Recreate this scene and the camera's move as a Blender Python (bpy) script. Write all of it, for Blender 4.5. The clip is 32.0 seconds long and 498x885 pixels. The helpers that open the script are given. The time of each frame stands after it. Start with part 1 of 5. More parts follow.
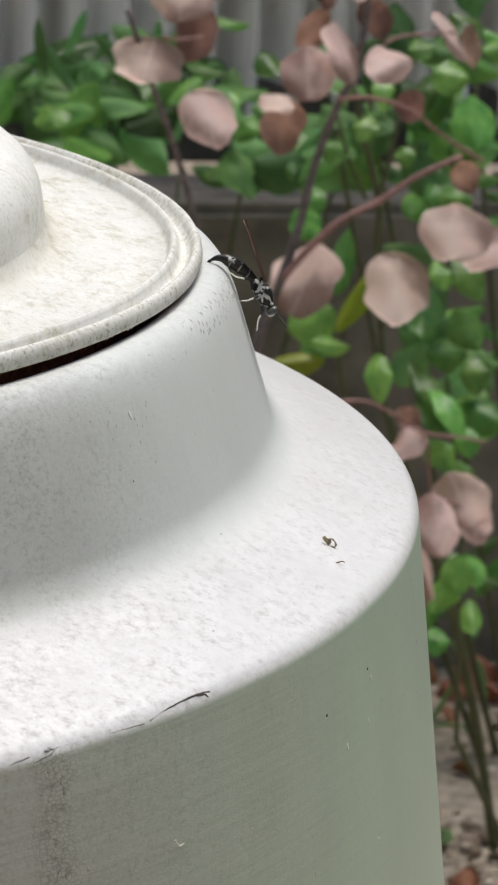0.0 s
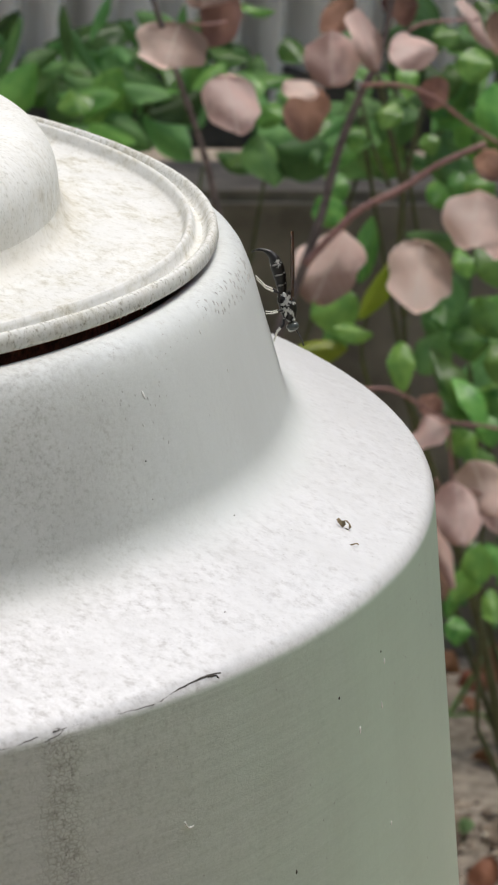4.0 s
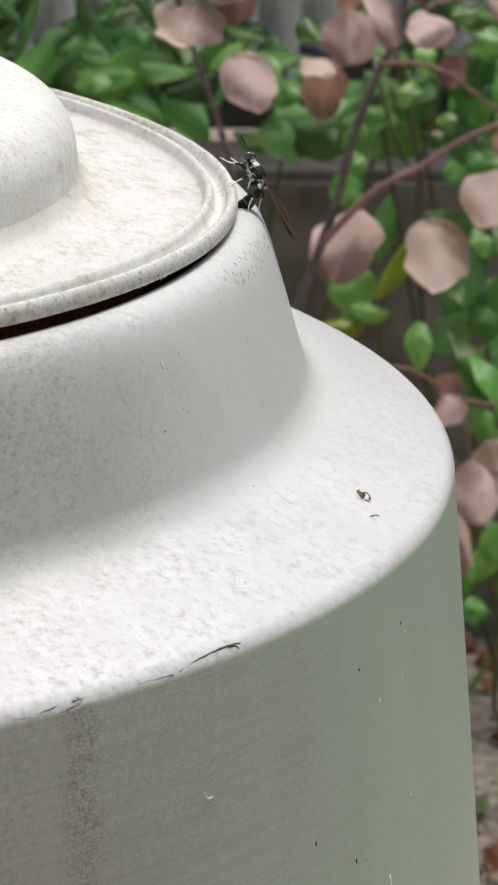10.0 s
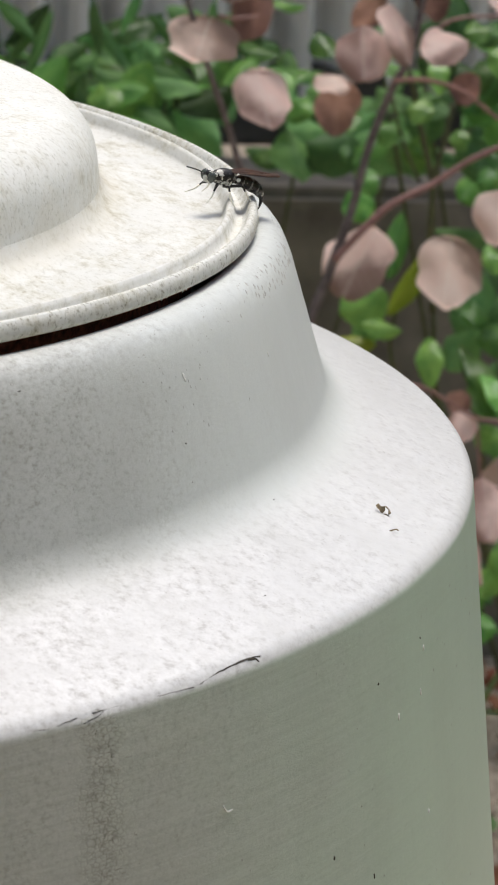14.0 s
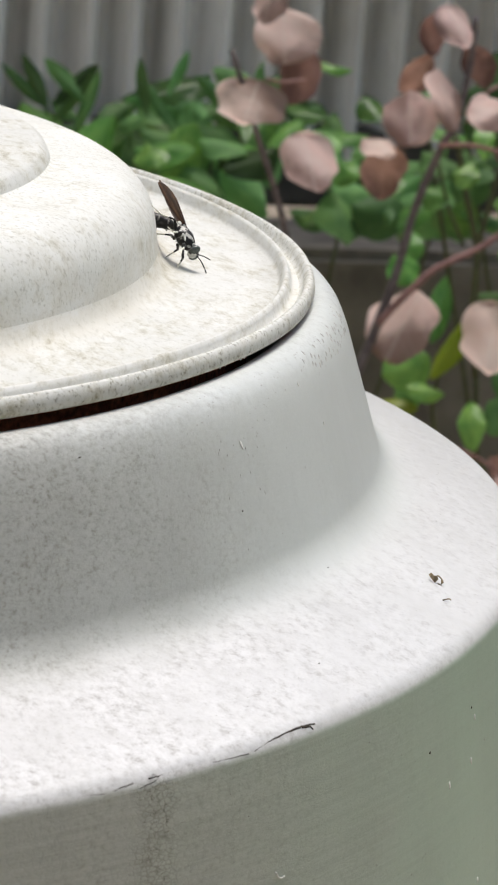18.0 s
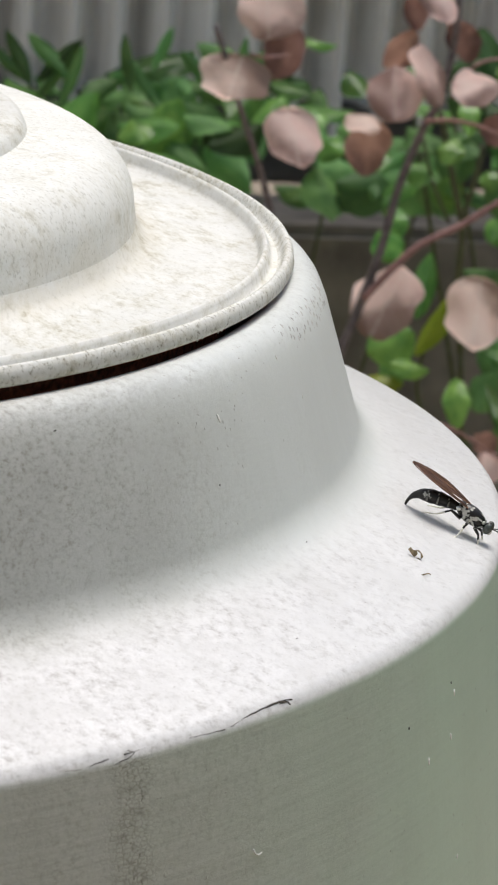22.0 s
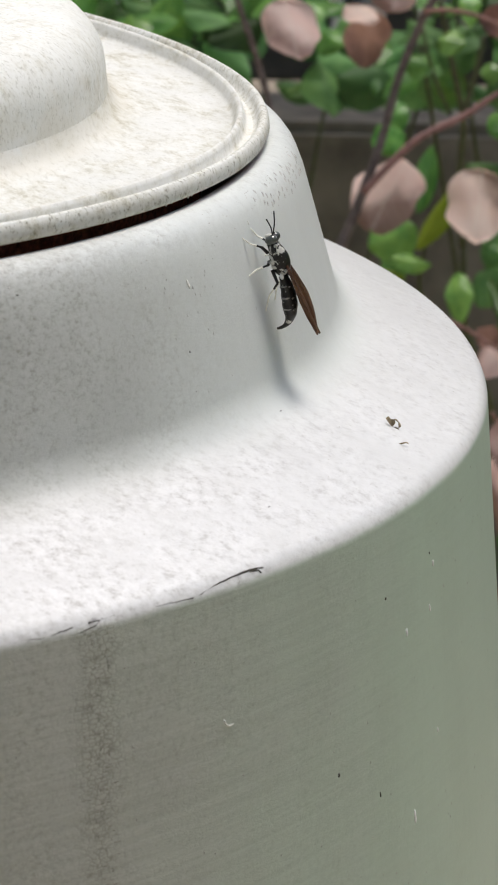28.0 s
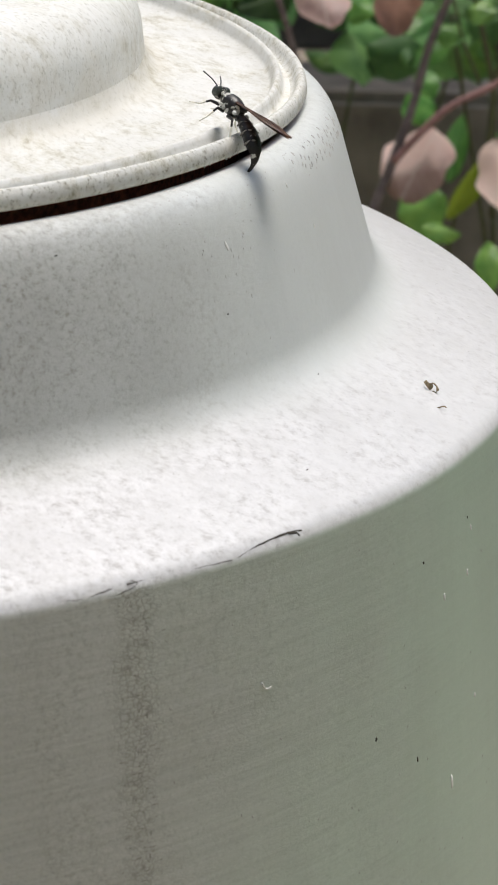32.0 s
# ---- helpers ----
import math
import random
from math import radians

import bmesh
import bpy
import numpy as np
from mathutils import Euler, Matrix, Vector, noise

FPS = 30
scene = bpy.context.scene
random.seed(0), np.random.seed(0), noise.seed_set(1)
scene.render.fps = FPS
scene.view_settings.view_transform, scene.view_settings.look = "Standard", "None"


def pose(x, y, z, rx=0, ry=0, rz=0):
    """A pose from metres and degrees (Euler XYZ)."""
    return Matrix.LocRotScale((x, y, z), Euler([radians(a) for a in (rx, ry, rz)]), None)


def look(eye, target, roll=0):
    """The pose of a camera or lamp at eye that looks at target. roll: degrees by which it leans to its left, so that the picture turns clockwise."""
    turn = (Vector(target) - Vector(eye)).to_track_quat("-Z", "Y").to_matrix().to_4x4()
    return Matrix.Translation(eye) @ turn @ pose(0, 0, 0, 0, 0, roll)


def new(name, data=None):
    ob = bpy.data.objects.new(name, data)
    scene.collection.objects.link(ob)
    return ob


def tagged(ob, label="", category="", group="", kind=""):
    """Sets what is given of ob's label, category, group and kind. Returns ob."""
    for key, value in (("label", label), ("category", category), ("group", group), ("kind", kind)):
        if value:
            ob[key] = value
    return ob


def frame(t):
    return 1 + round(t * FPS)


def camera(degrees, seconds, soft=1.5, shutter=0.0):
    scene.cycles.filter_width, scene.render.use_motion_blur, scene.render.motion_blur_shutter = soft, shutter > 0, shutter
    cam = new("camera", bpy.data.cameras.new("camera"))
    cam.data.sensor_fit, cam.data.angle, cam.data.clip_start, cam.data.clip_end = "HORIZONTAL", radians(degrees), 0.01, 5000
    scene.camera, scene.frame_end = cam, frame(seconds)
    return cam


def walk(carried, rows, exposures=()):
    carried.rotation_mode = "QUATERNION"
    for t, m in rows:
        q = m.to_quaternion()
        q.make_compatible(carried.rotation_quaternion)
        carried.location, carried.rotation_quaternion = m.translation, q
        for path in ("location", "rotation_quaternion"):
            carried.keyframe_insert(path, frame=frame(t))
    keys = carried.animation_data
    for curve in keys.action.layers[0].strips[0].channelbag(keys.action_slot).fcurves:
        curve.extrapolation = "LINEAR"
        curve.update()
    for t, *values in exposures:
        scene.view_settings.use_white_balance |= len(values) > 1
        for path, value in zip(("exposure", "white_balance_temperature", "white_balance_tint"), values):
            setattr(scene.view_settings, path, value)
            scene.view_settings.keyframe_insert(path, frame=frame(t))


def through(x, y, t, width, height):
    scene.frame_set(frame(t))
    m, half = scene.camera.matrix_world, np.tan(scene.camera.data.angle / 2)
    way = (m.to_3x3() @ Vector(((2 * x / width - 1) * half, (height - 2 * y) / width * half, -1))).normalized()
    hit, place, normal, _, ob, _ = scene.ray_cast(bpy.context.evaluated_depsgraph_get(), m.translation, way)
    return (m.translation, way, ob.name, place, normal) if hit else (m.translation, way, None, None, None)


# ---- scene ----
FOV = 8.8943
cam = camera(FOV, 32.0, soft=1.8)
cam.data.dof.use_dof = True
cam.data.dof.focus_distance = 0.50
cam.data.dof.aperture_fstop = 150.0
PATH = [
    (0, 0.00369, -0.56138, 0.10469, 75.475, -3.185, -16.533),
    (0.5, 0.00390, -0.56093, 0.10434, 75.401, -3.193, -16.491),
    (1, 0.00542, -0.56136, 0.10473, 75.469, -3.059, -16.182),
    (1.5, 0.00582, -0.56109, 0.10467, 75.569, -3.153, -16.038),
    (2, 0.00567, -0.56075, 0.10427, 75.547, -3.303, -16.014),
    (2.5, 0.00621, -0.56074, 0.10418, 75.472, -3.309, -16.143),
    (3, 0.00635, -0.56001, 0.10398, 75.476, -3.355, -16.102),
    (3.5, 0.00626, -0.56033, 0.10389, 75.455, -3.369, -16.125),
    (4, 0.00635, -0.55907, 0.10253, 75.266, -3.416, -16.002),
    (4.5, 0.00620, -0.55882, 0.10254, 75.311, -3.423, -15.937),
    (6.5, 0.00696, -0.55926, 0.10294, 75.386, -3.272, -15.890),
    (7, 0.00666, -0.55889, 0.10228, 75.234, -3.315, -15.814),
    (7.5, 0.00608, -0.55735, 0.10090, 75.038, -3.458, -15.719),
    (8, 0.00654, -0.55722, 0.10051, 74.988, -3.388, -15.747),
    (8.5, 0.00510, -0.55698, 0.10015, 75.078, -3.695, -15.755),
    (9, 0.00510, -0.55822, 0.10102, 75.140, -3.617, -15.795),
    (9.5, 0.00530, -0.55819, 0.10084, 75.153, -3.583, -15.836),
    (10, 0.00634, -0.55759, 0.10015, 74.950, -3.388, -15.714),
    (10.5, 0.00582, -0.55754, 0.10033, 75.137, -3.327, -15.525),
    (11, 0.00673, -0.55837, 0.10130, 75.352, -3.229, -15.530),
    (11.5, 0.00650, -0.55755, 0.10059, 75.313, -3.316, -15.561),
    (12, 0.00612, -0.55818, 0.10097, 75.364, -3.384, -15.600),
    (12.5, 0.00575, -0.55830, 0.10125, 75.394, -3.499, -15.661),
    (13, 0.00594, -0.55649, 0.09955, 75.165, -3.529, -15.601),
    (13.5, 0.00528, -0.55603, 0.09884, 75.115, -3.646, -15.561),
    (15.5, 0.00288, -0.55855, 0.10114, 75.878, -4.183, -15.199),
    (16, 0.00244, -0.55793, 0.09998, 75.722, -4.262, -15.026),
    (16.5, 0.00060, -0.55658, 0.09891, 75.652, -4.496, -14.781),
    (17, -0.00010, -0.55658, 0.09937, 75.914, -4.544, -14.610),
    (17.5, 0.00014, -0.55788, 0.10050, 76.137, -4.503, -14.595),
    (18, 0.00020, -0.55887, 0.10145, 76.216, -4.481, -14.681),
    (18.5, -0.00004, -0.55801, 0.10132, 76.218, -4.485, -14.698),
    (19, 0.00025, -0.55691, 0.10079, 76.092, -4.516, -14.681),
    (19.5, 0.00025, -0.55656, 0.10056, 75.951, -4.528, -14.637),
    (20, 0.00058, -0.55491, 0.09964, 75.820, -4.685, -14.732),
    (20.5, 0.00150, -0.55540, 0.09928, 75.745, -4.589, -14.844),
    (21, 0.00094, -0.55652, 0.10067, 75.977, -4.656, -14.871),
    (21.5, 0.00137, -0.55646, 0.10054, 76.065, -4.540, -14.890),
    (22, 0.00274, -0.55554, 0.09988, 75.844, -4.496, -14.909),
    (22.5, 0.00390, -0.55540, 0.09953, 75.812, -4.394, -15.027),
    (23, 0.00885, -0.55623, 0.09903, 75.599, -4.162, -15.542),
    (23.5, 0.01420, -0.55430, 0.09612, 74.921, -3.793, -15.752),
    (24, 0.01663, -0.55355, 0.09481, 74.589, -3.460, -15.731),
    (24.5, 0.01761, -0.55287, 0.09443, 74.488, -3.313, -15.605),
    (26.5, 0.01432, -0.55132, 0.09352, 74.373, -3.595, -15.133),
    (27, 0.01303, -0.55175, 0.09363, 74.443, -3.734, -14.993),
    (27.5, 0.01268, -0.55074, 0.09249, 74.337, -3.769, -14.945),
    (28, 0.01171, -0.54934, 0.09168, 74.228, -3.868, -14.785),
    (28.5, 0.01118, -0.54887, 0.09120, 74.233, -3.954, -14.765),
    (29, 0.01111, -0.54967, 0.09159, 74.306, -3.904, -14.689),
    (29.5, 0.01046, -0.54958, 0.09180, 74.349, -4.060, -14.665),
    (30, 0.00999, -0.54931, 0.09158, 74.378, -4.141, -14.722),
    (30.5, 0.01000, -0.54850, 0.09053, 74.170, -4.179, -14.691),
    (31, 0.00884, -0.54825, 0.08984, 73.994, -4.332, -14.588),
    (31.5, 0.00988, -0.54736, 0.08943, 73.752, -4.076, -14.339),
    (32, 0.01031, -0.54749, 0.08972, 73.699, -3.957, -14.306),
]
EXPOSURES = [(0.0, 0.0), (32.0, 0.0)]
walk(cam, [(t, pose(x, y, z, rx, ry, rz)) for t, x, y, z, rx, ry, rz in PATH], EXPOSURES)

# ---- world, sun ----
SUN_ELEV, SUN_AZ = radians(74), radians(35)   # azimuth: from +y clockwise
world = bpy.data.worlds.new("world")
scene.world = world
world.use_nodes = True
wn = world.node_tree.nodes
sky = wn.new("ShaderNodeTexSky")
sky.sky_type, sky.sun_disc = 'NISHITA', False
sky.sun_elevation, sky.sun_rotation = SUN_ELEV, SUN_AZ
sky.air_density, sky.dust_density, sky.ozone_density = 1.0, 3.0, 1.0
world.node_tree.links.new(sky.outputs["Color"], wn["Background"].inputs["Color"])
wn["Background"].inputs["Strength"].default_value = 0.15
sun_data = bpy.data.lights.new("sun", 'SUN')
sun_data.energy, sun_data.angle, sun_data.color = 3.05, radians(25), (1.0, 0.962, 0.905)
sun = new("sun", sun_data)
sun_dir = Vector((math.sin(SUN_AZ) * math.cos(SUN_ELEV), math.cos(SUN_AZ) * math.cos(SUN_ELEV), math.sin(SUN_ELEV)))
sun.matrix_world = look(sun_dir * 5, (0, 0, 0))
scene.view_settings.exposure = 0.0

# ---- materials ----
def mat(name):
    m = bpy.data.materials.new(name)
    m.use_nodes = True
    nt = m.node_tree
    return m, nt, nt.nodes["Principled BSDF"]


def ramp(nt, source, stops):
    r = nt.nodes.new("ShaderNodeValToRGB")
    el = r.color_ramp.elements
    while len(el) < len(stops):
        el.new(0.5)
    for e, (pos, col) in zip(el, stops):
        e.position = pos
        e.color = (*col, 1) if len(col) == 3 else col
    nt.links.new(source, r.inputs["Fac"])
    return r.outputs["Color"]


def noise_tex(nt, vector, scale, detail=4.0, rough=0.55):
    n = nt.nodes.new("ShaderNodeTexNoise")
    n.inputs["Scale"].default_value = scale
    n.inputs["Detail"].default_value = detail
    n.inputs["Roughness"].default_value = rough
    nt.links.new(vector, n.inputs["Vector"])
    return n.outputs["Fac"]


def mapped(nt, scale=(1, 1, 1)):
    c = nt.nodes.new("ShaderNodeTexCoord")
    m = nt.nodes.new("ShaderNodeMapping")
    m.inputs["Scale"].default_value = scale
    nt.links.new(c.outputs["Object"], m.inputs["Vector"])
    return m.outputs["Vector"]


def mix(nt, fac, a, b, blend='MIX'):
    n = nt.nodes.new("ShaderNodeMix")
    n.data_type, n.blend_type = 'RGBA', blend
    for value, sock in ((fac, n.inputs[0]), (a, n.inputs[6]), (b, n.inputs[7])):
        if hasattr(value, "is_output"):
            nt.links.new(value, sock)
        elif isinstance(value, tuple):
            sock.default_value = (*value, 1)
        else:
            sock.default_value = value
    return n.outputs[2]


def bump(nt, p, height, strength, distance):
    b = nt.nodes.new("ShaderNodeBump")
    b.inputs["Strength"].default_value = strength
    b.inputs["Distance"].default_value = distance
    nt.links.new(height, b.inputs["Height"])
    nt.links.new(b.outputs["Normal"], p.inputs["Normal"])


def plain(name, col, rough=0.6, vary=0.25, scale=400.0, bump_h=0.0002, spec=0.5):
    m, nt, p = mat(name)
    v = mapped(nt)
    n = noise_tex(nt, v, scale)
    dark = tuple(c * (1 - vary) for c in col)
    light = tuple(min(1, c * (1 + vary)) for c in col)
    nt.links.new(ramp(nt, n, [(0.3, dark), (0.7, light)]), p.inputs["Base Color"])
    p.inputs["Roughness"].default_value = rough
    p.inputs["Specular IOR Level"].default_value = spec
    if bump_h:
        bump(nt, p, n, 0.5, bump_h)
    return m


def axis(nt, name):
    c = nt.nodes.new("ShaderNodeTexCoord")
    s = nt.nodes.new("ShaderNodeSeparateXYZ")
    nt.links.new(c.outputs["Object"], s.inputs[0])
    return s.outputs[name]


def calc(nt, op, a, b=0.0):
    n = nt.nodes.new("ShaderNodeMath")
    n.operation = op
    for value, sock in ((a, n.inputs[0]), (b, n.inputs[1])):
        if hasattr(value, "is_output"):
            nt.links.new(value, sock)
        else:
            sock.default_value = value
    return n.outputs[0]


def around(nt):
    """The angle round the upright axis, in degrees."""
    return calc(nt, 'MULTIPLY', calc(nt, 'ARCTAN2', axis(nt, "Y"), axis(nt, "X")), 57.2958)


def step(nt, value, lo, hi):
    """0 below lo, 1 above hi, with a soft slope between."""
    n = nt.nodes.new("ShaderNodeMapRange")
    n.interpolation_type = 'SMOOTHSTEP'
    n.inputs["From Min"].default_value, n.inputs["From Max"].default_value = lo, hi
    nt.links.new(value, n.inputs["Value"])
    return n.outputs["Result"]


def bin_plastic():
    m, nt, p = mat("weathered_grey_plastic")
    v = mapped(nt)
    big = noise_tex(nt, v, 16.0, 6.0, 0.6)
    wavy = noise_tex(nt, v, 60.0, 5.0, 0.65)
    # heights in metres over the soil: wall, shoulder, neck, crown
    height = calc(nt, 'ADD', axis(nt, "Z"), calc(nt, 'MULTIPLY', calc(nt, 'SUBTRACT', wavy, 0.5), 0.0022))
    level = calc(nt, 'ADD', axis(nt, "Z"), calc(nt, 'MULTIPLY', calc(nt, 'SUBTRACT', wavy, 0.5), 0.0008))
    wall_zone = step(nt, level, 0.4780, 0.4768)
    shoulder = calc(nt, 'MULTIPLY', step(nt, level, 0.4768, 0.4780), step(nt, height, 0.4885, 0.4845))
    crown = step(nt, height, 0.5105, 0.5150)
    # shaded side is scuffed, its shade put into the tones; plant side still smooth
    worn_shaded = step(nt, calc(nt, 'ADD', around(nt), calc(nt, 'MULTIPLY', calc(nt, 'SUBTRACT', big, 0.5), 34.0)), -33.0, -62.0)
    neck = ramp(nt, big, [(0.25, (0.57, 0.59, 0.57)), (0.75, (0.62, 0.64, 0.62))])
    neck = mix(nt, worn_shaded, neck, ramp(nt, big, [(0.25, (0.40, 0.405, 0.38)), (0.75, (0.455, 0.46, 0.435))]))
    shoulder_tone = ramp(nt, big, [(0.25, (0.55, 0.545, 0.54)), (0.75, (0.61, 0.605, 0.60))])
    shoulder_tone = mix(nt, worn_shaded, ramp(nt, big, [(0.25, (0.595, 0.595, 0.59)), (0.75, (0.645, 0.645, 0.64))]), shoulder_tone)
    # the wall's shade and the plants' green bounce are put into its colour
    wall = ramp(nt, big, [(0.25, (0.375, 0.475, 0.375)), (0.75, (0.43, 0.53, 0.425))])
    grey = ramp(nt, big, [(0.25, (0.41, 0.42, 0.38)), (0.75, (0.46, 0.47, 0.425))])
    wall = mix(nt, worn_shaded, wall, grey)
    col = mix(nt, shoulder, neck, shoulder_tone)
    col = mix(nt, wall_zone, col, wall)
    # chalky flaking blotches on shoulder and crown
    flaky = noise_tex(nt, mapped(nt, (1, 1, 1.5)), 520.0, 7.0, 0.76)
    flake = ramp(nt, flaky, [(0.37, (0.64, 0.615, 0.60)), (0.45, (0.96, 0.955, 0.955)), (0.58, (1.18, 1.18, 1.19))])
    islands = step(nt, noise_tex(nt, v, 85.0, 5.0, 0.6), 0.34, 0.60)
    top = calc(nt, 'MAXIMUM', shoulder, crown)
    col = mix(nt, calc(nt, 'MULTIPLY', calc(nt, 'MULTIPLY', top, calc(nt, 'ADD', calc(nt, 'MULTIPLY', worn_shaded, 0.35), 0.5)), calc(nt, 'ADD', calc(nt, 'MULTIPLY', islands, 0.7), 0.3)), col, flake, 'MULTIPLY')
    # blotched grime rubbed into the worn side of the neck and wall
    blot = noise_tex(nt, mapped(nt, (1, 1, 1.4)), 900.0, 5.0, 0.70)
    grime = ramp(nt, blot, [(0.34, (0.62, 0.59, 0.54)), (0.48, (0.96, 0.96, 0.95)), (0.60, (1.08, 1.08, 1.08))])
    where = step(nt, noise_tex(nt, mapped(nt, (1, 1, 0.4)), 70.0, 5.0, 0.65), 0.36, 0.64)
    amount = calc(nt, 'MULTIPLY', calc(nt, 'ADD', calc(nt, 'MULTIPLY', worn_shaded, 0.8), 0.10), where)
    col = mix(nt, calc(nt, 'MULTIPLY', amount, calc(nt, 'SUBTRACT', 1.0, calc(nt, 'ADD', calc(nt, 'MULTIPLY', shoulder, 0.8), calc(nt, 'MULTIPLY', wall_zone, 0.35)))), col, grime, 'MULTIPLY')
    # fine specks
    fine = noise_tex(nt, v, 1500.0, 3.0, 0.6)
    col = mix(nt, calc(nt, 'ADD', calc(nt, 'MULTIPLY', worn_shaded, 0.22), 0.04), col, ramp(nt, fine, [(0.30, (0.50, 0.48, 0.44)), (0.46, (1, 1, 1))]), 'MULTIPLY')
    # dull smudges where rain has run
    streak = noise_tex(nt, mapped(nt, (75, 75, 14)), 1.0, 6.0, 0.7)
    col = mix(nt, 0.22, col, ramp(nt, streak, [(0.30, (0.74, 0.73, 0.70)), (0.56, (1, 1, 1))]), 'MULTIPLY')
    # fine wavy mould lines round the wall
    lines = noise_tex(nt, mapped(nt, (22, 22, 1150)), 1.0, 3.0, 0.55)
    col = mix(nt, calc(nt, 'MULTIPLY', wall_zone, calc(nt, 'ADD', calc(nt, 'MULTIPLY', worn_shaded, 0.22), 0.08)), col, ramp(nt, lines, [(0.36, (0.78, 0.78, 0.75)), (0.60, (1.10, 1.10, 1.10))]), 'MULTIPLY')
    # one dull run of grime down the wall below the scuffed edge
    across = calc(nt, 'ADD', calc(nt, 'MULTIPLY', axis(nt, "X"), 0.869), calc(nt, 'MULTIPLY', axis(nt, "Y"), 0.495))
    across = calc(nt, 'ADD', across, calc(nt, 'MULTIPLY', calc(nt, 'SUBTRACT', noise_tex(nt, v, 130.0, 5.0, 0.7), 0.5), 0.008))
    run = step(nt, calc(nt, 'ABSOLUTE', across), 0.0050, 0.0006)
    broken = ramp(nt, noise_tex(nt, mapped(nt, (420, 420, 900)), 1.0, 6.0, 0.72), [(0.34, (0.52, 0.50, 0.46)), (0.54, (1.0, 1.0, 0.99))])
    col = mix(nt, calc(nt, 'MULTIPLY', calc(nt, 'MULTIPLY', run, wall_zone), 0.55), col, broken, 'MULTIPLY')
    # the plastic has crazed along that run into small scales
    cells = nt.nodes.new("ShaderNodeTexVoronoi")
    cells.feature = 'DISTANCE_TO_EDGE'
    cells.inputs["Scale"].default_value = 1.0
    cells.inputs["Randomness"].default_value = 0.85
    bent = nt.nodes.new("ShaderNodeVectorMath")
    bent.operation = 'ADD'
    shift = nt.nodes.new("ShaderNodeTexNoise")
    shift.inputs["Scale"].default_value = 500.0
    nt.links.new(v, shift.inputs["Vector"])
    nt.links.new(mapped(nt, (900, 900, 1700)), bent.inputs[0])
    nt.links.new(shift.outputs["Color"], bent.inputs[1])
    nt.links.new(bent.outputs[0], cells.inputs["Vector"])
    scale = step(nt, cells.outputs["Distance"], 0.02, 0.16)
    split = calc(nt, 'MULTIPLY', wall_zone, calc(nt, 'ADD', calc(nt, 'MULTIPLY', run, step(nt, wavy, 0.36, 0.56)), calc(nt, 'MULTIPLY', calc(nt, 'MULTIPLY', worn_shaded, islands), 0.16)))
    col = mix(nt, calc(nt, 'MULTIPLY', split, 0.42), col, ramp(nt, scale, [(0.0, (0.50, 0.47, 0.42)), (0.8, (1.03, 1.03, 1.02))]), 'MULTIPLY')
    nt.links.new(col, p.inputs["Base Color"])
    rough = nt.nodes.new("ShaderNodeMapRange")
    rough.inputs["To Min"].default_value, rough.inputs["To Max"].default_value = 0.28, 0.55
    nt.links.new(calc(nt, 'MAXIMUM', worn_shaded, calc(nt, 'MULTIPLY', calc(nt, 'SUBTRACT', 1.0, shoulder), 0.4)), rough.inputs["Value"])
    nt.links.new(rough.outputs["Result"], p.inputs["Roughness"])
    p.inputs["Specular IOR Level"].default_value = 0.5
    relief = calc(nt, 'ADD', calc(nt, 'MULTIPLY', calc(nt, 'MULTIPLY', lines, wall_zone), calc(nt, 'ADD', calc(nt, 'MULTIPLY', worn_shaded, 0.9), 0.2)), calc(nt, 'ADD', calc(nt, 'MULTIPLY', flaky, calc(nt, 'MULTIPLY', step(nt, around(nt), -5.0, -40.0), 0.8)), calc(nt, 'MULTIPLY', blot, 0.3)))
    relief = calc(nt, 'ADD', relief, calc(nt, 'MULTIPLY', calc(nt, 'MULTIPLY', scale, split), 1.6))
    bump(nt, p, relief, 0.20, 0.0004)
    return m


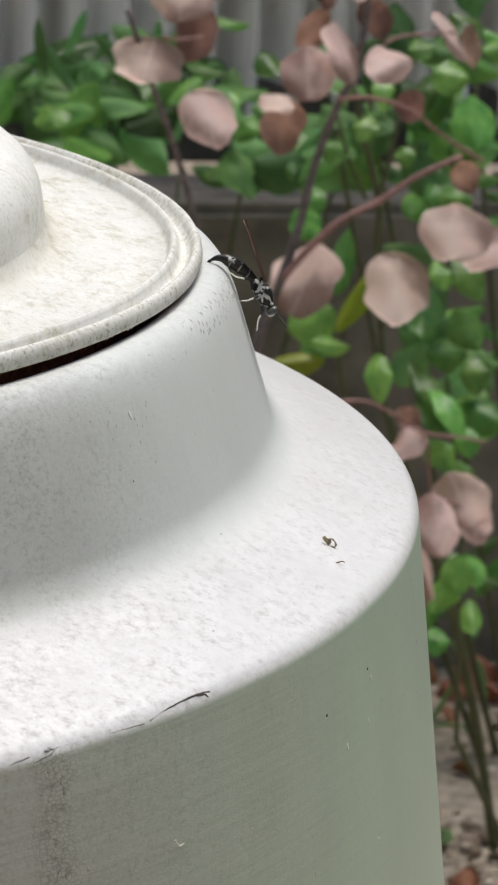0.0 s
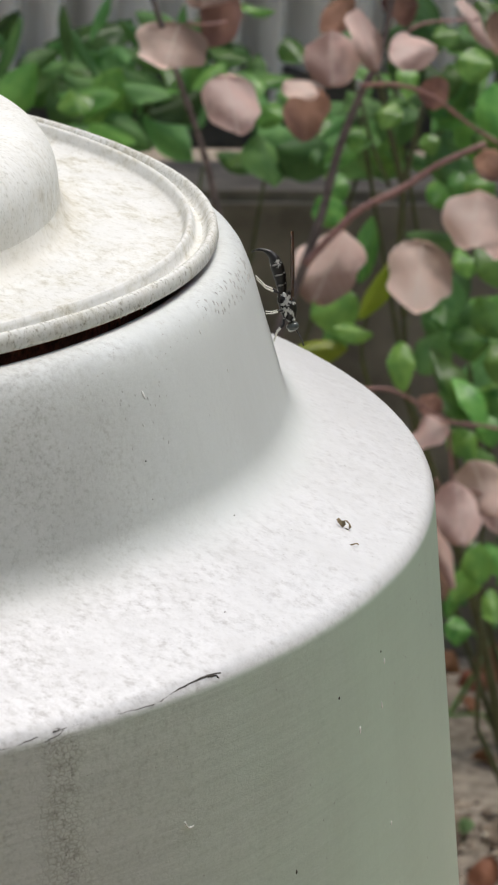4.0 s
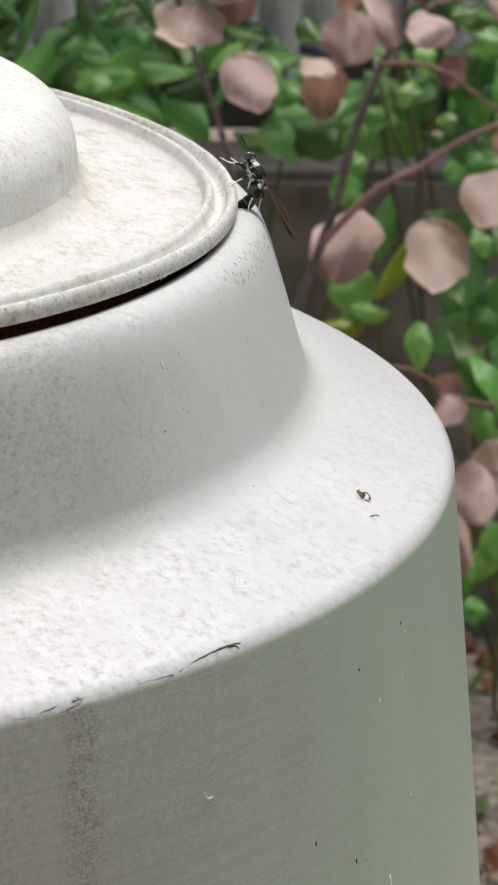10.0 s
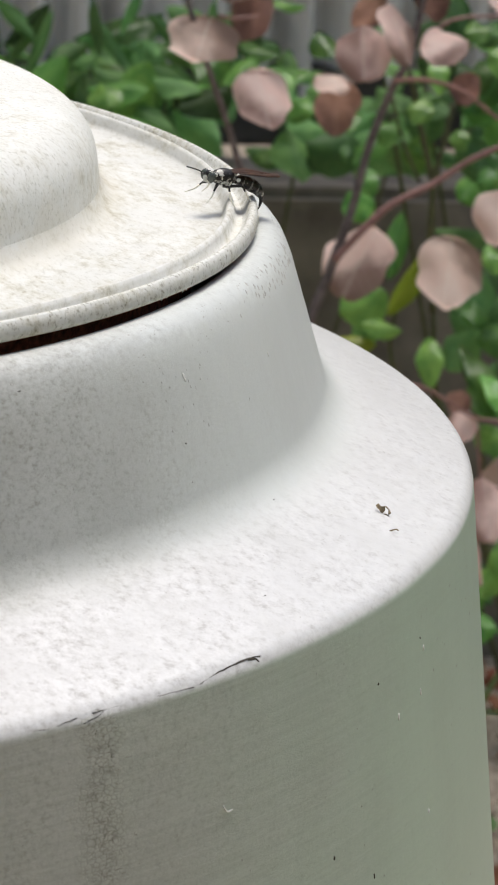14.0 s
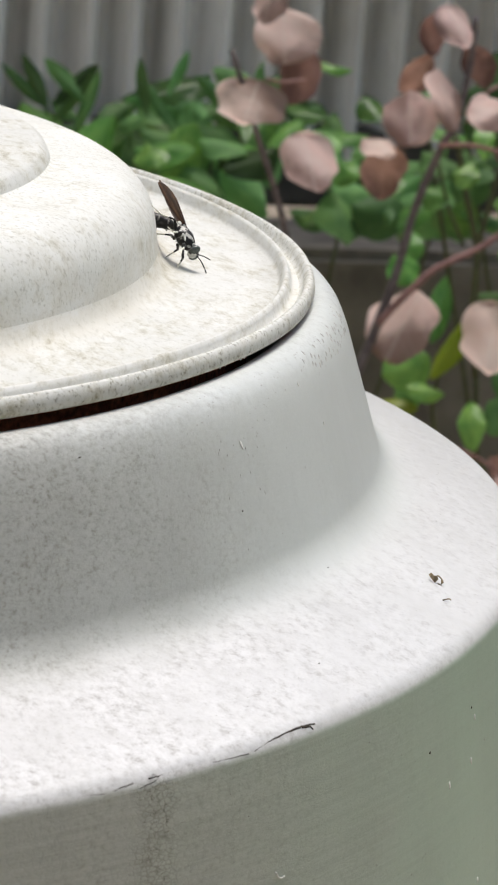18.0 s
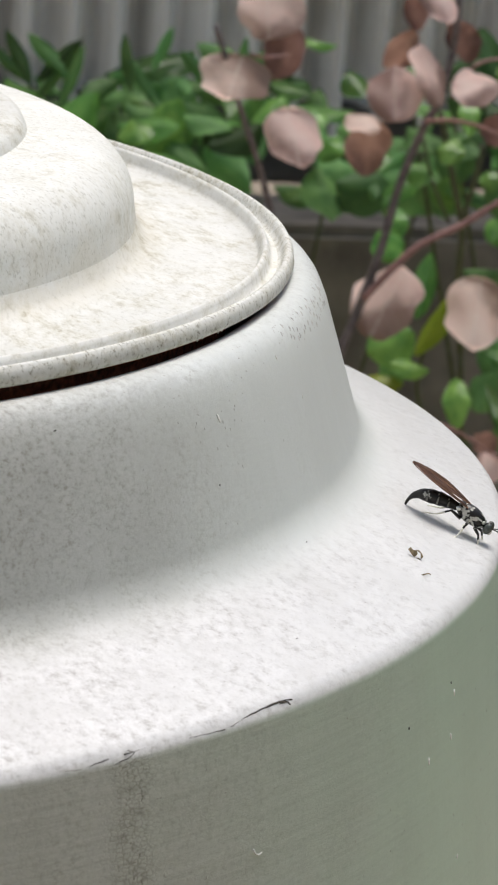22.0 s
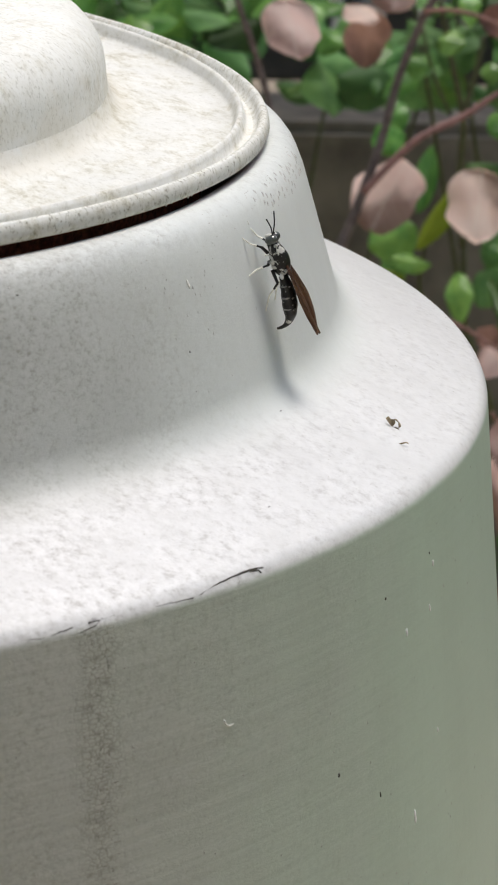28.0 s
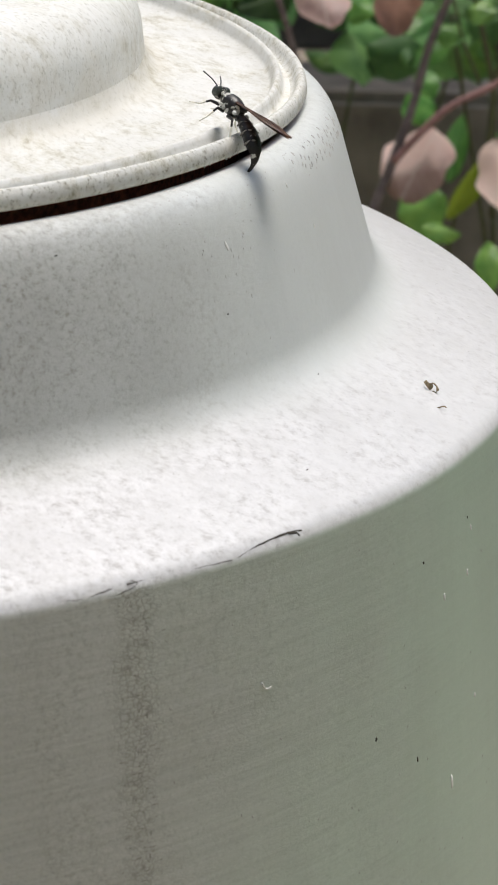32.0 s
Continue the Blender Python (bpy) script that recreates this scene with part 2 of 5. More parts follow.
def lid_plastic(name, dirt, speck=0.5, white=1.0, along=1.0):
    m, nt, p = mat(name)
    v = mapped(nt)
    big = noise_tex(nt, v, 40.0, 6.0, 0.6)
    base = ramp(nt, big, [(0.3, (0.655 * white, 0.655 * white, 0.62 * white)), (0.68, (0.745 * white, 0.745 * white, 0.72 * white))])
    # ochre and grey mottling that gathers in patches
    grain = mapped(nt, (1, along, 1))
    mottle = noise_tex(nt, grain, 420.0, 7.0, 0.74)
    patch = step(nt, noise_tex(nt, v, 62.0, 5.0, 0.62), 0.38, 0.60)
    col = mix(nt, calc(nt, 'MULTIPLY', calc(nt, 'ADD', calc(nt, 'MULTIPLY', patch, 0.75), 0.25), dirt), base, ramp(nt, mottle, [(0.36, (0.62, 0.58, 0.47)), (0.46, (0.90, 0.88, 0.82)), (0.58, (1.03, 1.03, 1.02))]), 'MULTIPLY')
    fine = noise_tex(nt, grain, 1300.0, 4.0, 0.65)
    col = mix(nt, speck, col, ramp(nt, fine, [(0.33, (0.34, 0.32, 0.25)), (0.45, (0.96, 0.96, 0.94)), (0.60, (1.03, 1.03, 1.03))]), 'MULTIPLY')
    # ochre silt settled round the foot of the grip
    far = nt.nodes.new("ShaderNodeVectorMath")
    far.operation = 'LENGTH'
    flat = mapped(nt, (1, 1, 0))
    nt.links.new(flat, far.inputs[0])
    d = calc(nt, 'ADD', far.outputs["Value"], calc(nt, 'MULTIPLY', calc(nt, 'SUBTRACT', noise_tex(nt, v, 110.0, 6.0, 0.7), 0.5), 0.007))
    silt = calc(nt, 'MULTIPLY', step(nt, d, 0.1325, 0.1345), step(nt, d, 0.1405, 0.1350))
    col = mix(nt, calc(nt, 'MULTIPLY', silt, 0.24), col, (0.54, 0.47, 0.34))
    nt.links.new(col, p.inputs["Base Color"])
    p.inputs["Roughness"].default_value = 0.62
    p.inputs["Specular IOR Level"].default_value = 0.35
    bump(nt, p, calc(nt, 'ADD', calc(nt, 'MULTIPLY', fine, 0.5), mottle), 0.2, 0.0003)
    return m


def leaf_mat(name, dark, light, rough=0.45, through=0.35, shade_tint=None, spread=(0.65, 1.3)):
    m, nt, p = mat(name)
    v = mapped(nt)
    info = nt.nodes.new("ShaderNodeObjectInfo")
    shift = nt.nodes.new("ShaderNodeVectorMath")
    shift.operation = 'ADD'
    nt.links.new(v, shift.inputs[0])
    times = calc(nt, 'MULTIPLY', info.outputs["Random"], 40.0)
    nt.links.new(times, shift.inputs[1])
    v = shift.outputs[0]
    n = noise_tex(nt, v, 2.5, 5.0)
    col = ramp(nt, n, [(0.3, dark), (0.7, light)])
    if shade_tint:
        # each leaf's shaded part is painted brown from one side, with a ragged border
        turn = calc(nt, 'MULTIPLY', info.outputs["Random"], 44.0)
        slant = calc(nt, 'ADD', calc(nt, 'MULTIPLY', axis(nt, "X"), calc(nt, 'COSINE', turn)), calc(nt, 'MULTIPLY', axis(nt, "Z"), calc(nt, 'SINE', turn)))
        slant = calc(nt, 'ADD', slant, calc(nt, 'MULTIPLY', calc(nt, 'SUBTRACT', noise_tex(nt, v, 1.7, 4.0, 0.55), 0.5), 1.1))
        far = calc(nt, 'ADD', slant, calc(nt, 'MULTIPLY', calc(nt, 'FRACT', calc(nt, 'MULTIPLY', info.outputs["Random"], 13.7)), 0.42))
        col = mix(nt, calc(nt, 'MULTIPLY', step(nt, far, 0.08, 0.50), 0.8), col, shade_tint)
    # midrib and side veins
    mid = calc(nt, 'ABSOLUTE', axis(nt, "X"))
    rib = ramp(nt, mid, [(0.006, (0.22,) * 3), (0.020, (0, 0, 0))])
    side = calc(nt, 'SINE', calc(nt, 'MULTIPLY', calc(nt, 'SUBTRACT', axis(nt, "Z"), calc(nt, 'MULTIPLY', mid, 0.7)), 48.0))
    rib = calc(nt, 'ADD', rib, ramp(nt, side, [(0.90, (0, 0, 0)), (1.0, (0.08,) * 3)]))
    col = mix(nt, rib, col, tuple(min(1, c * 1.3) for c in light))
    hsv = nt.nodes.new("ShaderNodeHueSaturation")
    mr = nt.nodes.new("ShaderNodeMapRange")
    mr.inputs["To Min"].default_value, mr.inputs["To Max"].default_value = spread
    nt.links.new(info.outputs["Random"], mr.inputs["Value"])
    nt.links.new(mr.outputs["Result"], hsv.inputs["Value"])
    nt.links.new(col, hsv.inputs["Color"])
    hue = nt.nodes.new("ShaderNodeMapRange")
    hue.inputs["To Min"].default_value, hue.inputs["To Max"].default_value = 0.485, 0.515
    nt.links.new(calc(nt, 'FRACT', calc(nt, 'MULTIPLY', info.outputs["Random"], 7.3)), hue.inputs["Value"])
    nt.links.new(hue.outputs["Result"], hsv.inputs["Hue"])
    col = hsv.outputs["Color"]
    nt.links.new(col, p.inputs["Base Color"])
    p.inputs["Roughness"].default_value = rough
    p.inputs["Specular IOR Level"].default_value = 0.35
    bump(nt, p, noise_tex(nt, v, 5.0, 2.0), 0.08, 0.02)
    tr = nt.nodes.new("ShaderNodeBsdfTranslucent")
    nt.links.new(col, tr.inputs["Color"])
    ms = nt.nodes.new("ShaderNodeMixShader")
    ms.inputs[0].default_value = through
    nt.links.new(p.outputs[0], ms.inputs[1])
    nt.links.new(tr.outputs[0], ms.inputs[2])
    nt.links.new(ms.outputs[0], nt.nodes["Material Output"].inputs["Surface"])
    return m


def fly_black(name, frost):
    """Black cuticle with patches of silvery hair, fewer the higher frost is."""
    m, nt, p = mat(name)
    v = mapped(nt)
    n = noise_tex(nt, v, 900.0, 3.0, 0.6)
    col = ramp(nt, n, [(0.40, (0.007, 0.006, 0.005)), (frost - 0.05, (0.018, 0.015, 0.012)), (frost, (0.50, 0.49, 0.44))])
    nt.links.new(col, p.inputs["Base Color"])
    p.inputs["Roughness"].default_value = 0.38
    p.inputs["Specular IOR Level"].default_value = 0.4
    bump(nt, p, noise_tex(nt, v, 2200.0, 3.0), 0.5, 0.0001)
    return m


def wing_mat():
    m, nt, p = mat("smoky_brown_wing")
    v = mapped(nt, (0.25, 1.6, 1))
    n = noise_tex(nt, v, 800.0, 3.0)
    nt.links.new(ramp(nt, n, [(0.3, (0.035, 0.015, 0.008)), (0.52, (0.095, 0.040, 0.020)), (0.72, (0.34, 0.18, 0.09))]), p.inputs["Base Color"])
    p.inputs["Roughness"].default_value = 0.35
    tr = nt.nodes.new("ShaderNodeBsdfTransparent")
    tr.inputs["Color"].default_value = (0.75, 0.55, 0.42, 1)
    ms = nt.nodes.new("ShaderNodeMixShader")
    ms.inputs[0].default_value = 0.25
    nt.links.new(p.outputs[0], ms.inputs[1])
    nt.links.new(tr.outputs[0], ms.inputs[2])
    nt.links.new(ms.outputs[0], nt.nodes["Material Output"].inputs["Surface"])
    return m


def streaked_sheet():
    m, nt, p = mat("streaked_fence_sheet")
    # pale streaks put sunlit stripes into the sheet's colour
    streak = noise_tex(nt, mapped(nt, (34, 34, 1.6)), 1.0, 4.0, 0.6)
    col = ramp(nt, streak, [(0.32, (0.52, 0.49, 0.43)), (0.48, (0.82, 0.79, 0.73)), (0.60, (0.95, 0.93, 0.88))])
    blot = noise_tex(nt, mapped(nt), 9.0, 5.0, 0.65)
    col = mix(nt, 0.5, col, ramp(nt, blot, [(0.35, (0.72, 0.70, 0.64)), (0.6, (1.05, 1.05, 1.05))]), 'MULTIPLY')
    nt.links.new(col, p.inputs["Base Color"])
    p.inputs["Roughness"].default_value = 0.8
    bump(nt, p, blot, 0.4, 0.001)
    return m


def clod_mat():
    m, nt, p = mat("soil_crumbs")
    g = nt.nodes.new("ShaderNodeNewGeometry")
    col = ramp(nt, g.outputs["Random Per Island"], [(0.0, (0.07, 0.05, 0.035)), (0.5, (0.26, 0.195, 0.14)), (0.85, (0.52, 0.42, 0.32)), (1.0, (0.78, 0.71, 0.60))])
    v = mapped(nt)
    n = noise_tex(nt, v, 500.0)
    nt.links.new(mix(nt, 0.5, col, ramp(nt, n, [(0.3, (0.5,) * 3), (0.7, (1.2, 1.2, 1.2))]), 'MULTIPLY'), p.inputs["Base Color"])
    p.inputs["Roughness"].default_value = 0.95
    bump(nt, p, n, 0.6, 0.001)
    return m


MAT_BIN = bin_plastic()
MAT_LID = lid_plastic("weathered_cream_plastic", 0.9, 0.25, 0.90, 0.45)
MAT_GRIP = lid_plastic("speckled_cream_plastic", 0.6, 0.42)
MAT_RIM = lid_plastic("grimy_cream_plastic", 1.0, 0.75, 0.90)
MAT_SOIL = plain("garden_soil", (0.36, 0.30, 0.235), 0.95, 0.5, 90.0, 0.004)
MAT_CONCRETE = plain("weathered_concrete", (0.18, 0.16, 0.135), 0.9, 0.4, 30.0, 0.002)
MAT_FENCE = streaked_sheet()
MAT_WALL = plain("added_grey_wall", (0.47, 0.475, 0.40), 0.9, 0.3, 3.0, 0.0)
MAT_CLOD = clod_mat()
MAT_GAP_SHADE = plain("dark_gap_shade", (0.085, 0.075, 0.06), 0.9, 0.4, 40.0, 0.001)
MAT_PINK = leaf_mat("dusty_pink_leaf", (0.90, 0.66, 0.60), (0.94, 0.76, 0.70), 0.5, 0.6, (0.28, 0.175, 0.145), (0.94, 1.06))
MAT_BROWNLEAF = leaf_mat("dull_brown_leaf_back", (0.30, 0.17, 0.13), (0.50, 0.31, 0.25), 0.6, 0.2, (0.16, 0.09, 0.07))
MAT_GREEN = leaf_mat("glossy_green_leaf", (0.085, 0.235, 0.055), (0.24, 0.47, 0.11), 0.3, 0.5, None, (0.45, 1.5))
MAT_DULLGREEN = leaf_mat("dull_green_leaf", (0.10, 0.235, 0.075), (0.22, 0.42, 0.14), 0.55, 0.45, None, (0.3, 1.45))
MAT_YELLOW = leaf_mat("yellow_green_leaf", (0.20, 0.30, 0.02), (0.36, 0.46, 0.05), 0.4, 0.45)
MAT_DEAD = leaf_mat("dead_red_brown_leaf", (0.20, 0.08, 0.04), (0.36, 0.16, 0.09), 0.7, 0.15)
MAT_SPROUT = leaf_mat("pale_green_seedling", (0.20, 0.36, 0.14), (0.34, 0.52, 0.24), 0.5, 0.35)
MAT_LIME = leaf_mat("bright_lime_leaf", (0.30, 0.55, 0.02), (0.45, 0.72, 0.05), 0.45, 0.4)
MAT_BARK = plain("grey_brown_bark", (0.14, 0.115, 0.115), 0.8, 0.4, 300.0, 0.0005)
MAT_REDSTEM = plain("red_brown_twig", (0.27, 0.145, 0.13), 0.6, 0.3, 300.0, 0.0003)
MAT_GREENSTEM = plain("green_brown_stalk", (0.075, 0.085, 0.035), 0.6, 0.3, 200.0, 0.0003)
MAT_WHITE = plain("dried_white_dropping", (0.72, 0.72, 0.68), 0.8, 0.15, 2000.0, 0.0)
MAT_GRIME = plain("black_brown_grime", (0.05, 0.042, 0.032), 0.9, 0.4, 3000.0, 0.0)
MAT_GRIT = plain("grey_crust", (0.50, 0.49, 0.465), 0.9, 0.3, 3000.0, 0.0)
MAT_SCRAP = plain("dry_plant_scrap", (0.22, 0.17, 0.10), 0.9, 0.6, 2500.0, 0.0)
MAT_CHITIN = fly_black("black_chitin", 0.66)
MAT_THORAX = fly_black("silver_haired_chitin", 0.58)
MAT_WING = wing_mat()
MAT_VEIN = plain("wing_vein", (0.07, 0.032, 0.018), 0.5, 0.3, 2000.0, 0.0)
MAT_PALE = plain("pale_cuticle", (0.78, 0.76, 0.66), 0.5, 0.2, 2000.0, 0.0)
MAT_EYE = plain("dark_compound_eye", (0.07, 0.08, 0.07), 0.12, 0.3, 4000.0, 0.00005)
MAT_FACE = plain("pale_grey_face", (0.50, 0.50, 0.45), 0.6, 0.3, 3000.0, 0.0)
MAT_FLECK = plain("dirt_fleck", (0.39, 0.38, 0.345), 0.9, 0.3, 2500.0, 0.0)
MAT_CRAZE = plain("dirt_in_crazing", (0.20, 0.185, 0.155), 0.9, 0.4, 2500.0, 0.0)
MAT_BAND = plain("dusky_band", (0.20, 0.19, 0.17), 0.6, 0.5, 2500.0, 0.0)
MAT_SKIRT = plain("dark_red_brown_skirt", (0.36, 0.12, 0.09), 0.95, 0.5, 900.0, 0.0)
MAT_GREEN_BOUNCE = plain("green_bounce_wall", (0.13, 0.33, 0.09), 0.9, 0.5, 14.0, 0.02)

# ---- building helpers ----
def obj(name, verts, faces, material, smooth=True, parent=None, label=""):
    me = bpy.data.meshes.new(name)
    me.from_pydata(verts, [], faces)
    me.validate()
    me.update()
    if smooth:
        me.polygons.foreach_set("use_smooth", [True] * len(me.polygons))
    me.materials.append(material)
    ob = new(name, me)
    if parent:
        ob.parent = parent
    if label:
        ob["label"] = label
    return ob


def part(name, bm, material, parent, label="", smooth=True):
    me = bpy.data.meshes.new(name)
    bm.to_mesh(me)
    bm.free()
    if smooth:
        me.polygons.foreach_set("use_smooth", [True] * len(me.polygons))
    me.materials.append(material)
    ob = new(name, me)
    ob.parent = parent
    if label:
        ob["label"] = label
    return ob


def empty(name, label, category, group="", m=None):
    e = new(name)
    e.empty_display_size = 0.01
    if m:
        e.matrix_world = m
    return tagged(e, label, category, group)


def fillet(a, b, c, r, n=8):
    """Round the corner b of the line a-b-c with radius r."""
    a, b, c = Vector(a), Vector(b), Vector(c)
    u, v = (a - b).normalized(), (c - b).normalized()
    ang = u.angle(v)
    d = r / math.tan(ang / 2)
    centre = b + (u + v).normalized() * (r / math.sin(ang / 2))
    p, q = b + u * d - centre, b + v * d - centre
    turn = p.angle_signed(q)
    return [tuple(centre + Matrix.Rotation(-turn * i / (n - 1), 2) @ p) for i in range(n)]


def densify(prof, step):
    out = [prof[0]]
    for p, q in zip(prof, prof[1:]):
        n = max(1, int(math.dist(p, q) / step))
        out += [(p[0] + (q[0] - p[0]) * i / n, p[1] + (q[1] - p[1]) * i / n) for i in range(1, n + 1)]
    return out


def revolve(name, prof, material, seg=256, parent=None, label="", wobble=0.0, lead=None, tail=None):
    verts, faces = [], []
    for r, z in prof:
        for i in range(seg):
            a = 2 * math.pi * i / seg
            k = wobble * noise.noise((math.cos(a) * 3, math.sin(a) * 3, z * 30)) if wobble else 0
            verts.append(((r + k) * math.cos(a), (r + k) * math.sin(a), z))
    n = len(prof)
    for j in range(n - 1):
        for i in range(seg):
            i2 = (i + 1) % seg
            faces.append((j * seg + i, j * seg + i2, (j + 1) * seg + i2, (j + 1) * seg + i))
    ob = obj(name, verts, faces, material, True, parent, label)
    if lead or tail:
        # shade across the joint with the neighbouring part: lead and tail are the outline's next places
        full = [lead or prof[0], *prof, tail or prof[-1]]
        across = []
        for a, b, c in zip(full, full[1:], full[2:]):
            t = Vector((b[0] - a[0], b[1] - a[1])).normalized() + Vector((c[0] - b[0], c[1] - b[1])).normalized()
            across.append(Vector((t.y, -t.x)).normalized())
        flip = -1 if ob.data.vertices[n // 2 * seg].normal.dot(Vector((across[n // 2].x, 0, across[n // 2].y))) < 0 else 1
        ob.data.normals_split_custom_set_from_vertices([(flip * k.x * math.cos(2 * math.pi * i / seg), flip * k.x * math.sin(2 * math.pi * i / seg), flip * k.y) for k in across for i in range(seg)])
    return ob


GROUND = -0.52
MM = 0.001

# ---- compost bin ----
def body_r(z):
    return 0.1951 - 0.1351 * z


def neck_r(z):
    return 0.1645 - 0.346 * z


EDGE, CORNER = (body_r(-0.0412), -0.0412), (neck_r(-0.0325), -0.0325)
CROWN = [(0.1593, -0.0044), (0.1606, -0.0038), (0.1622, -0.0036), (0.1638, -0.0040), (0.1651, -0.0048), (0.1661, -0.0060), (0.1669, -0.0076), (0.1677, -0.0094)]
HOLLOW = fillet((neck_r(-0.0112), -0.0112), CORNER, EDGE, 0.0085, 16)
BROW = fillet(CORNER, EDGE, (body_r(-0.06), -0.06), 0.0034, 16)
OUTLINE = CROWN[2:] + HOLLOW + BROW + [(body_r(-0.06), -0.06), (body_r(GROUND), GROUND)]


def sag(theta):
    """How far the softened crown of the neck has sunk at the front."""
    u = min(1.0, max(0.0, (abs(theta + 80) - 22) / 42))
    return 0.0009 * (1 - u * u * (3 - 2 * u))


def build_bin():
    root = empty("compost_bin", "weathered grey plastic garden compost bin standing on bare soil", "compost bin", m=pose(0, 0, GROUND))
    inner = [(0.150, -0.06), (0.1555, -0.03), (0.1580, -0.0085), (0.1585, -0.0054)]
    local = lambda rows: [(r, z - GROUND) for r, z in rows]
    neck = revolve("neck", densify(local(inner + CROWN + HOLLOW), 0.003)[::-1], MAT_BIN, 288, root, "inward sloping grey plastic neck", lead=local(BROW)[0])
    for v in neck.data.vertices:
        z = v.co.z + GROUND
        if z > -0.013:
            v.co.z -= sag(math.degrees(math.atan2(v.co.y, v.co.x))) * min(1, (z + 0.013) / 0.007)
    revolve("shoulder", densify(local(HOLLOW[15:] + BROW[:9]), 0.006)[::-1], MAT_BIN, 288, root, "sloping shoulder in a paler tone", lead=local(BROW)[9], tail=local(HOLLOW)[14])
    revolve("body", densify(local(BROW[8:] + [(body_r(GROUND), GROUND)]), 0.02)[::-1], MAT_BIN, 288, root, "grey flared plastic wall, shade and green bounce in its colour", tail=local(BROW)[7])
    return root


def build_lid():
    root = empty("bin_lid", "round cream plastic lid with raised domed grip, speckled with grime", "lid", m=pose(0, 0, -0.0040))
    plug = [(0.1475, -0.022), (0.1500, -0.022), (0.1512, 0.0002), (0.1585, 0.0006), (0.1604, 0.0010), (0.1611, 0.0014)]
    outer = [(0.1613, 0.0020), (0.1611, 0.0031), (0.1607, 0.0039), (0.1602, 0.0041), (0.1597, 0.0039), (0.1593, 0.0030), (0.1590, 0.0021), (0.1585, 0.0018),
             (0.1577, 0.0018), (0.1573, 0.0022), (0.1570, 0.0034), (0.1566, 0.0041), (0.1561, 0.0042), (0.1557, 0.0037), (0.1554, 0.0024), (0.1549, 0.0017)]
    flat = [(0.1500, 0.0016), (0.1400, 0.0020), (0.1366, 0.0026), (0.1350, 0.0036), (0.1340, 0.0055)]
    dome = fillet((0.1340, 0.0055), (0.1320, 0.0175), (0.090, 0.0210), 0.0100, 14)
    cap = [(0.1150, 0.0190), (0.1144, 0.0193), (0.1136, 0.0209), (0.1124, 0.0216), (0.09, 0.0226), (0.0, 0.0238)]
    revolve("skirt", densify(plug[:-1], 0.004), MAT_SKIRT, 360, root, "dark red-brown skirt inside the neck")
    revolve("rim", densify(plug[-2:] + outer[:8], 0.004), MAT_RIM, 360, root, "rounded outer rim bead with dark grime")
    revolve("plate", densify(outer[7:] + flat, 0.004), MAT_LID, 360, root, "grimy cream plate with a moulded ring")
    revolve("grip_dome", densify(flat[-1:] + dome + cap[:2], 0.004), MAT_GRIP, 288, root, "raised round grip with speckled wall")
    revolve("grip_cap", densify(cap[1:], 0.006), MAT_LID, 288, root, "low raised disc on the grip")
    return root


def rim_chips(root):
    """Flakes of plastic and dirt hanging from the lid's lower edge."""
    for k, (th, size) in enumerate(((-39.85, 0.30), (-39.2, 0.24), (-37.1, 0.36), (-36.6, 0.26), (-45.6, 0.2))):
        bm = bmesh.new()
        bmesh.ops.create_icosphere(bm, subdivisions=2, radius=1)
        for v in bm.verts:
            v.co *= 1 + 0.5 * noise.noise(v.co * 1.6 + Vector((k * 4.0, 2.0, 1.0)))
        bm.transform(Matrix.Translation((0.1609 * math.cos(radians(th)), 0.1609 * math.sin(radians(th)), 0.00135)) @ pose(0, 0, 0, 0, 0, th) @ Matrix.Diagonal((size * 0.4 * MM, size * MM, size * 1.1 * MM, 1)))
        part("flake", bm, MAT_RIM if k % 2 else MAT_GRIT, root, "pale flake hanging from the rim")


compost_bin = build_bin()
bin_lid = build_lid()
rim_chips(bin_lid)

# ---- setting ----
def grid_ground():
    n, verts, faces = 120, [], []
    xs = [-6 + 12 * i / n for i in range(n + 1)]
    for j in range(n + 1):
        for i in range(n + 1):
            x = 0.4 + math.copysign(abs(xs[i] / 6) ** 2.0 * 40, xs[i])
            y = 1.2 + math.copysign(abs(xs[j] / 6) ** 2.0 * 40, xs[j])
            d = 0.02 if math.hypot(x - 0.4, y - 1.2) < 4 else 0
            verts.append((x, y, GROUND + d * noise.noise((x * 7, y * 7, 0)) - 0.006))
    for j in range(n):
        for i in range(n):
            a = j * (n + 1) + i
            faces.append((a, a + 1, a + n + 2, a + n + 1))
    return tagged(obj("ground", verts, faces, MAT_SOIL), "brown crumbly bare garden soil", "ground", kind="structure")


def box(name, x0, x1, y0, y1, z0, z1, material, parent=None, label=""):
    bm = bmesh.new()
    bmesh.ops.create_cube(bm, size=1, matrix=Matrix.LocRotScale(((x0 + x1) / 2, (y0 + y1) / 2, (z0 + z1) / 2), None, (x1 - x0, y1 - y0, z1 - z0)))
    bmesh.ops.bevel(bm, geom=bm.edges, offset=min(x1 - x0, y1 - y0, z1 - z0) * 0.06, segments=2, affect='EDGES')
    return part(name, bm, material, parent, label, False)


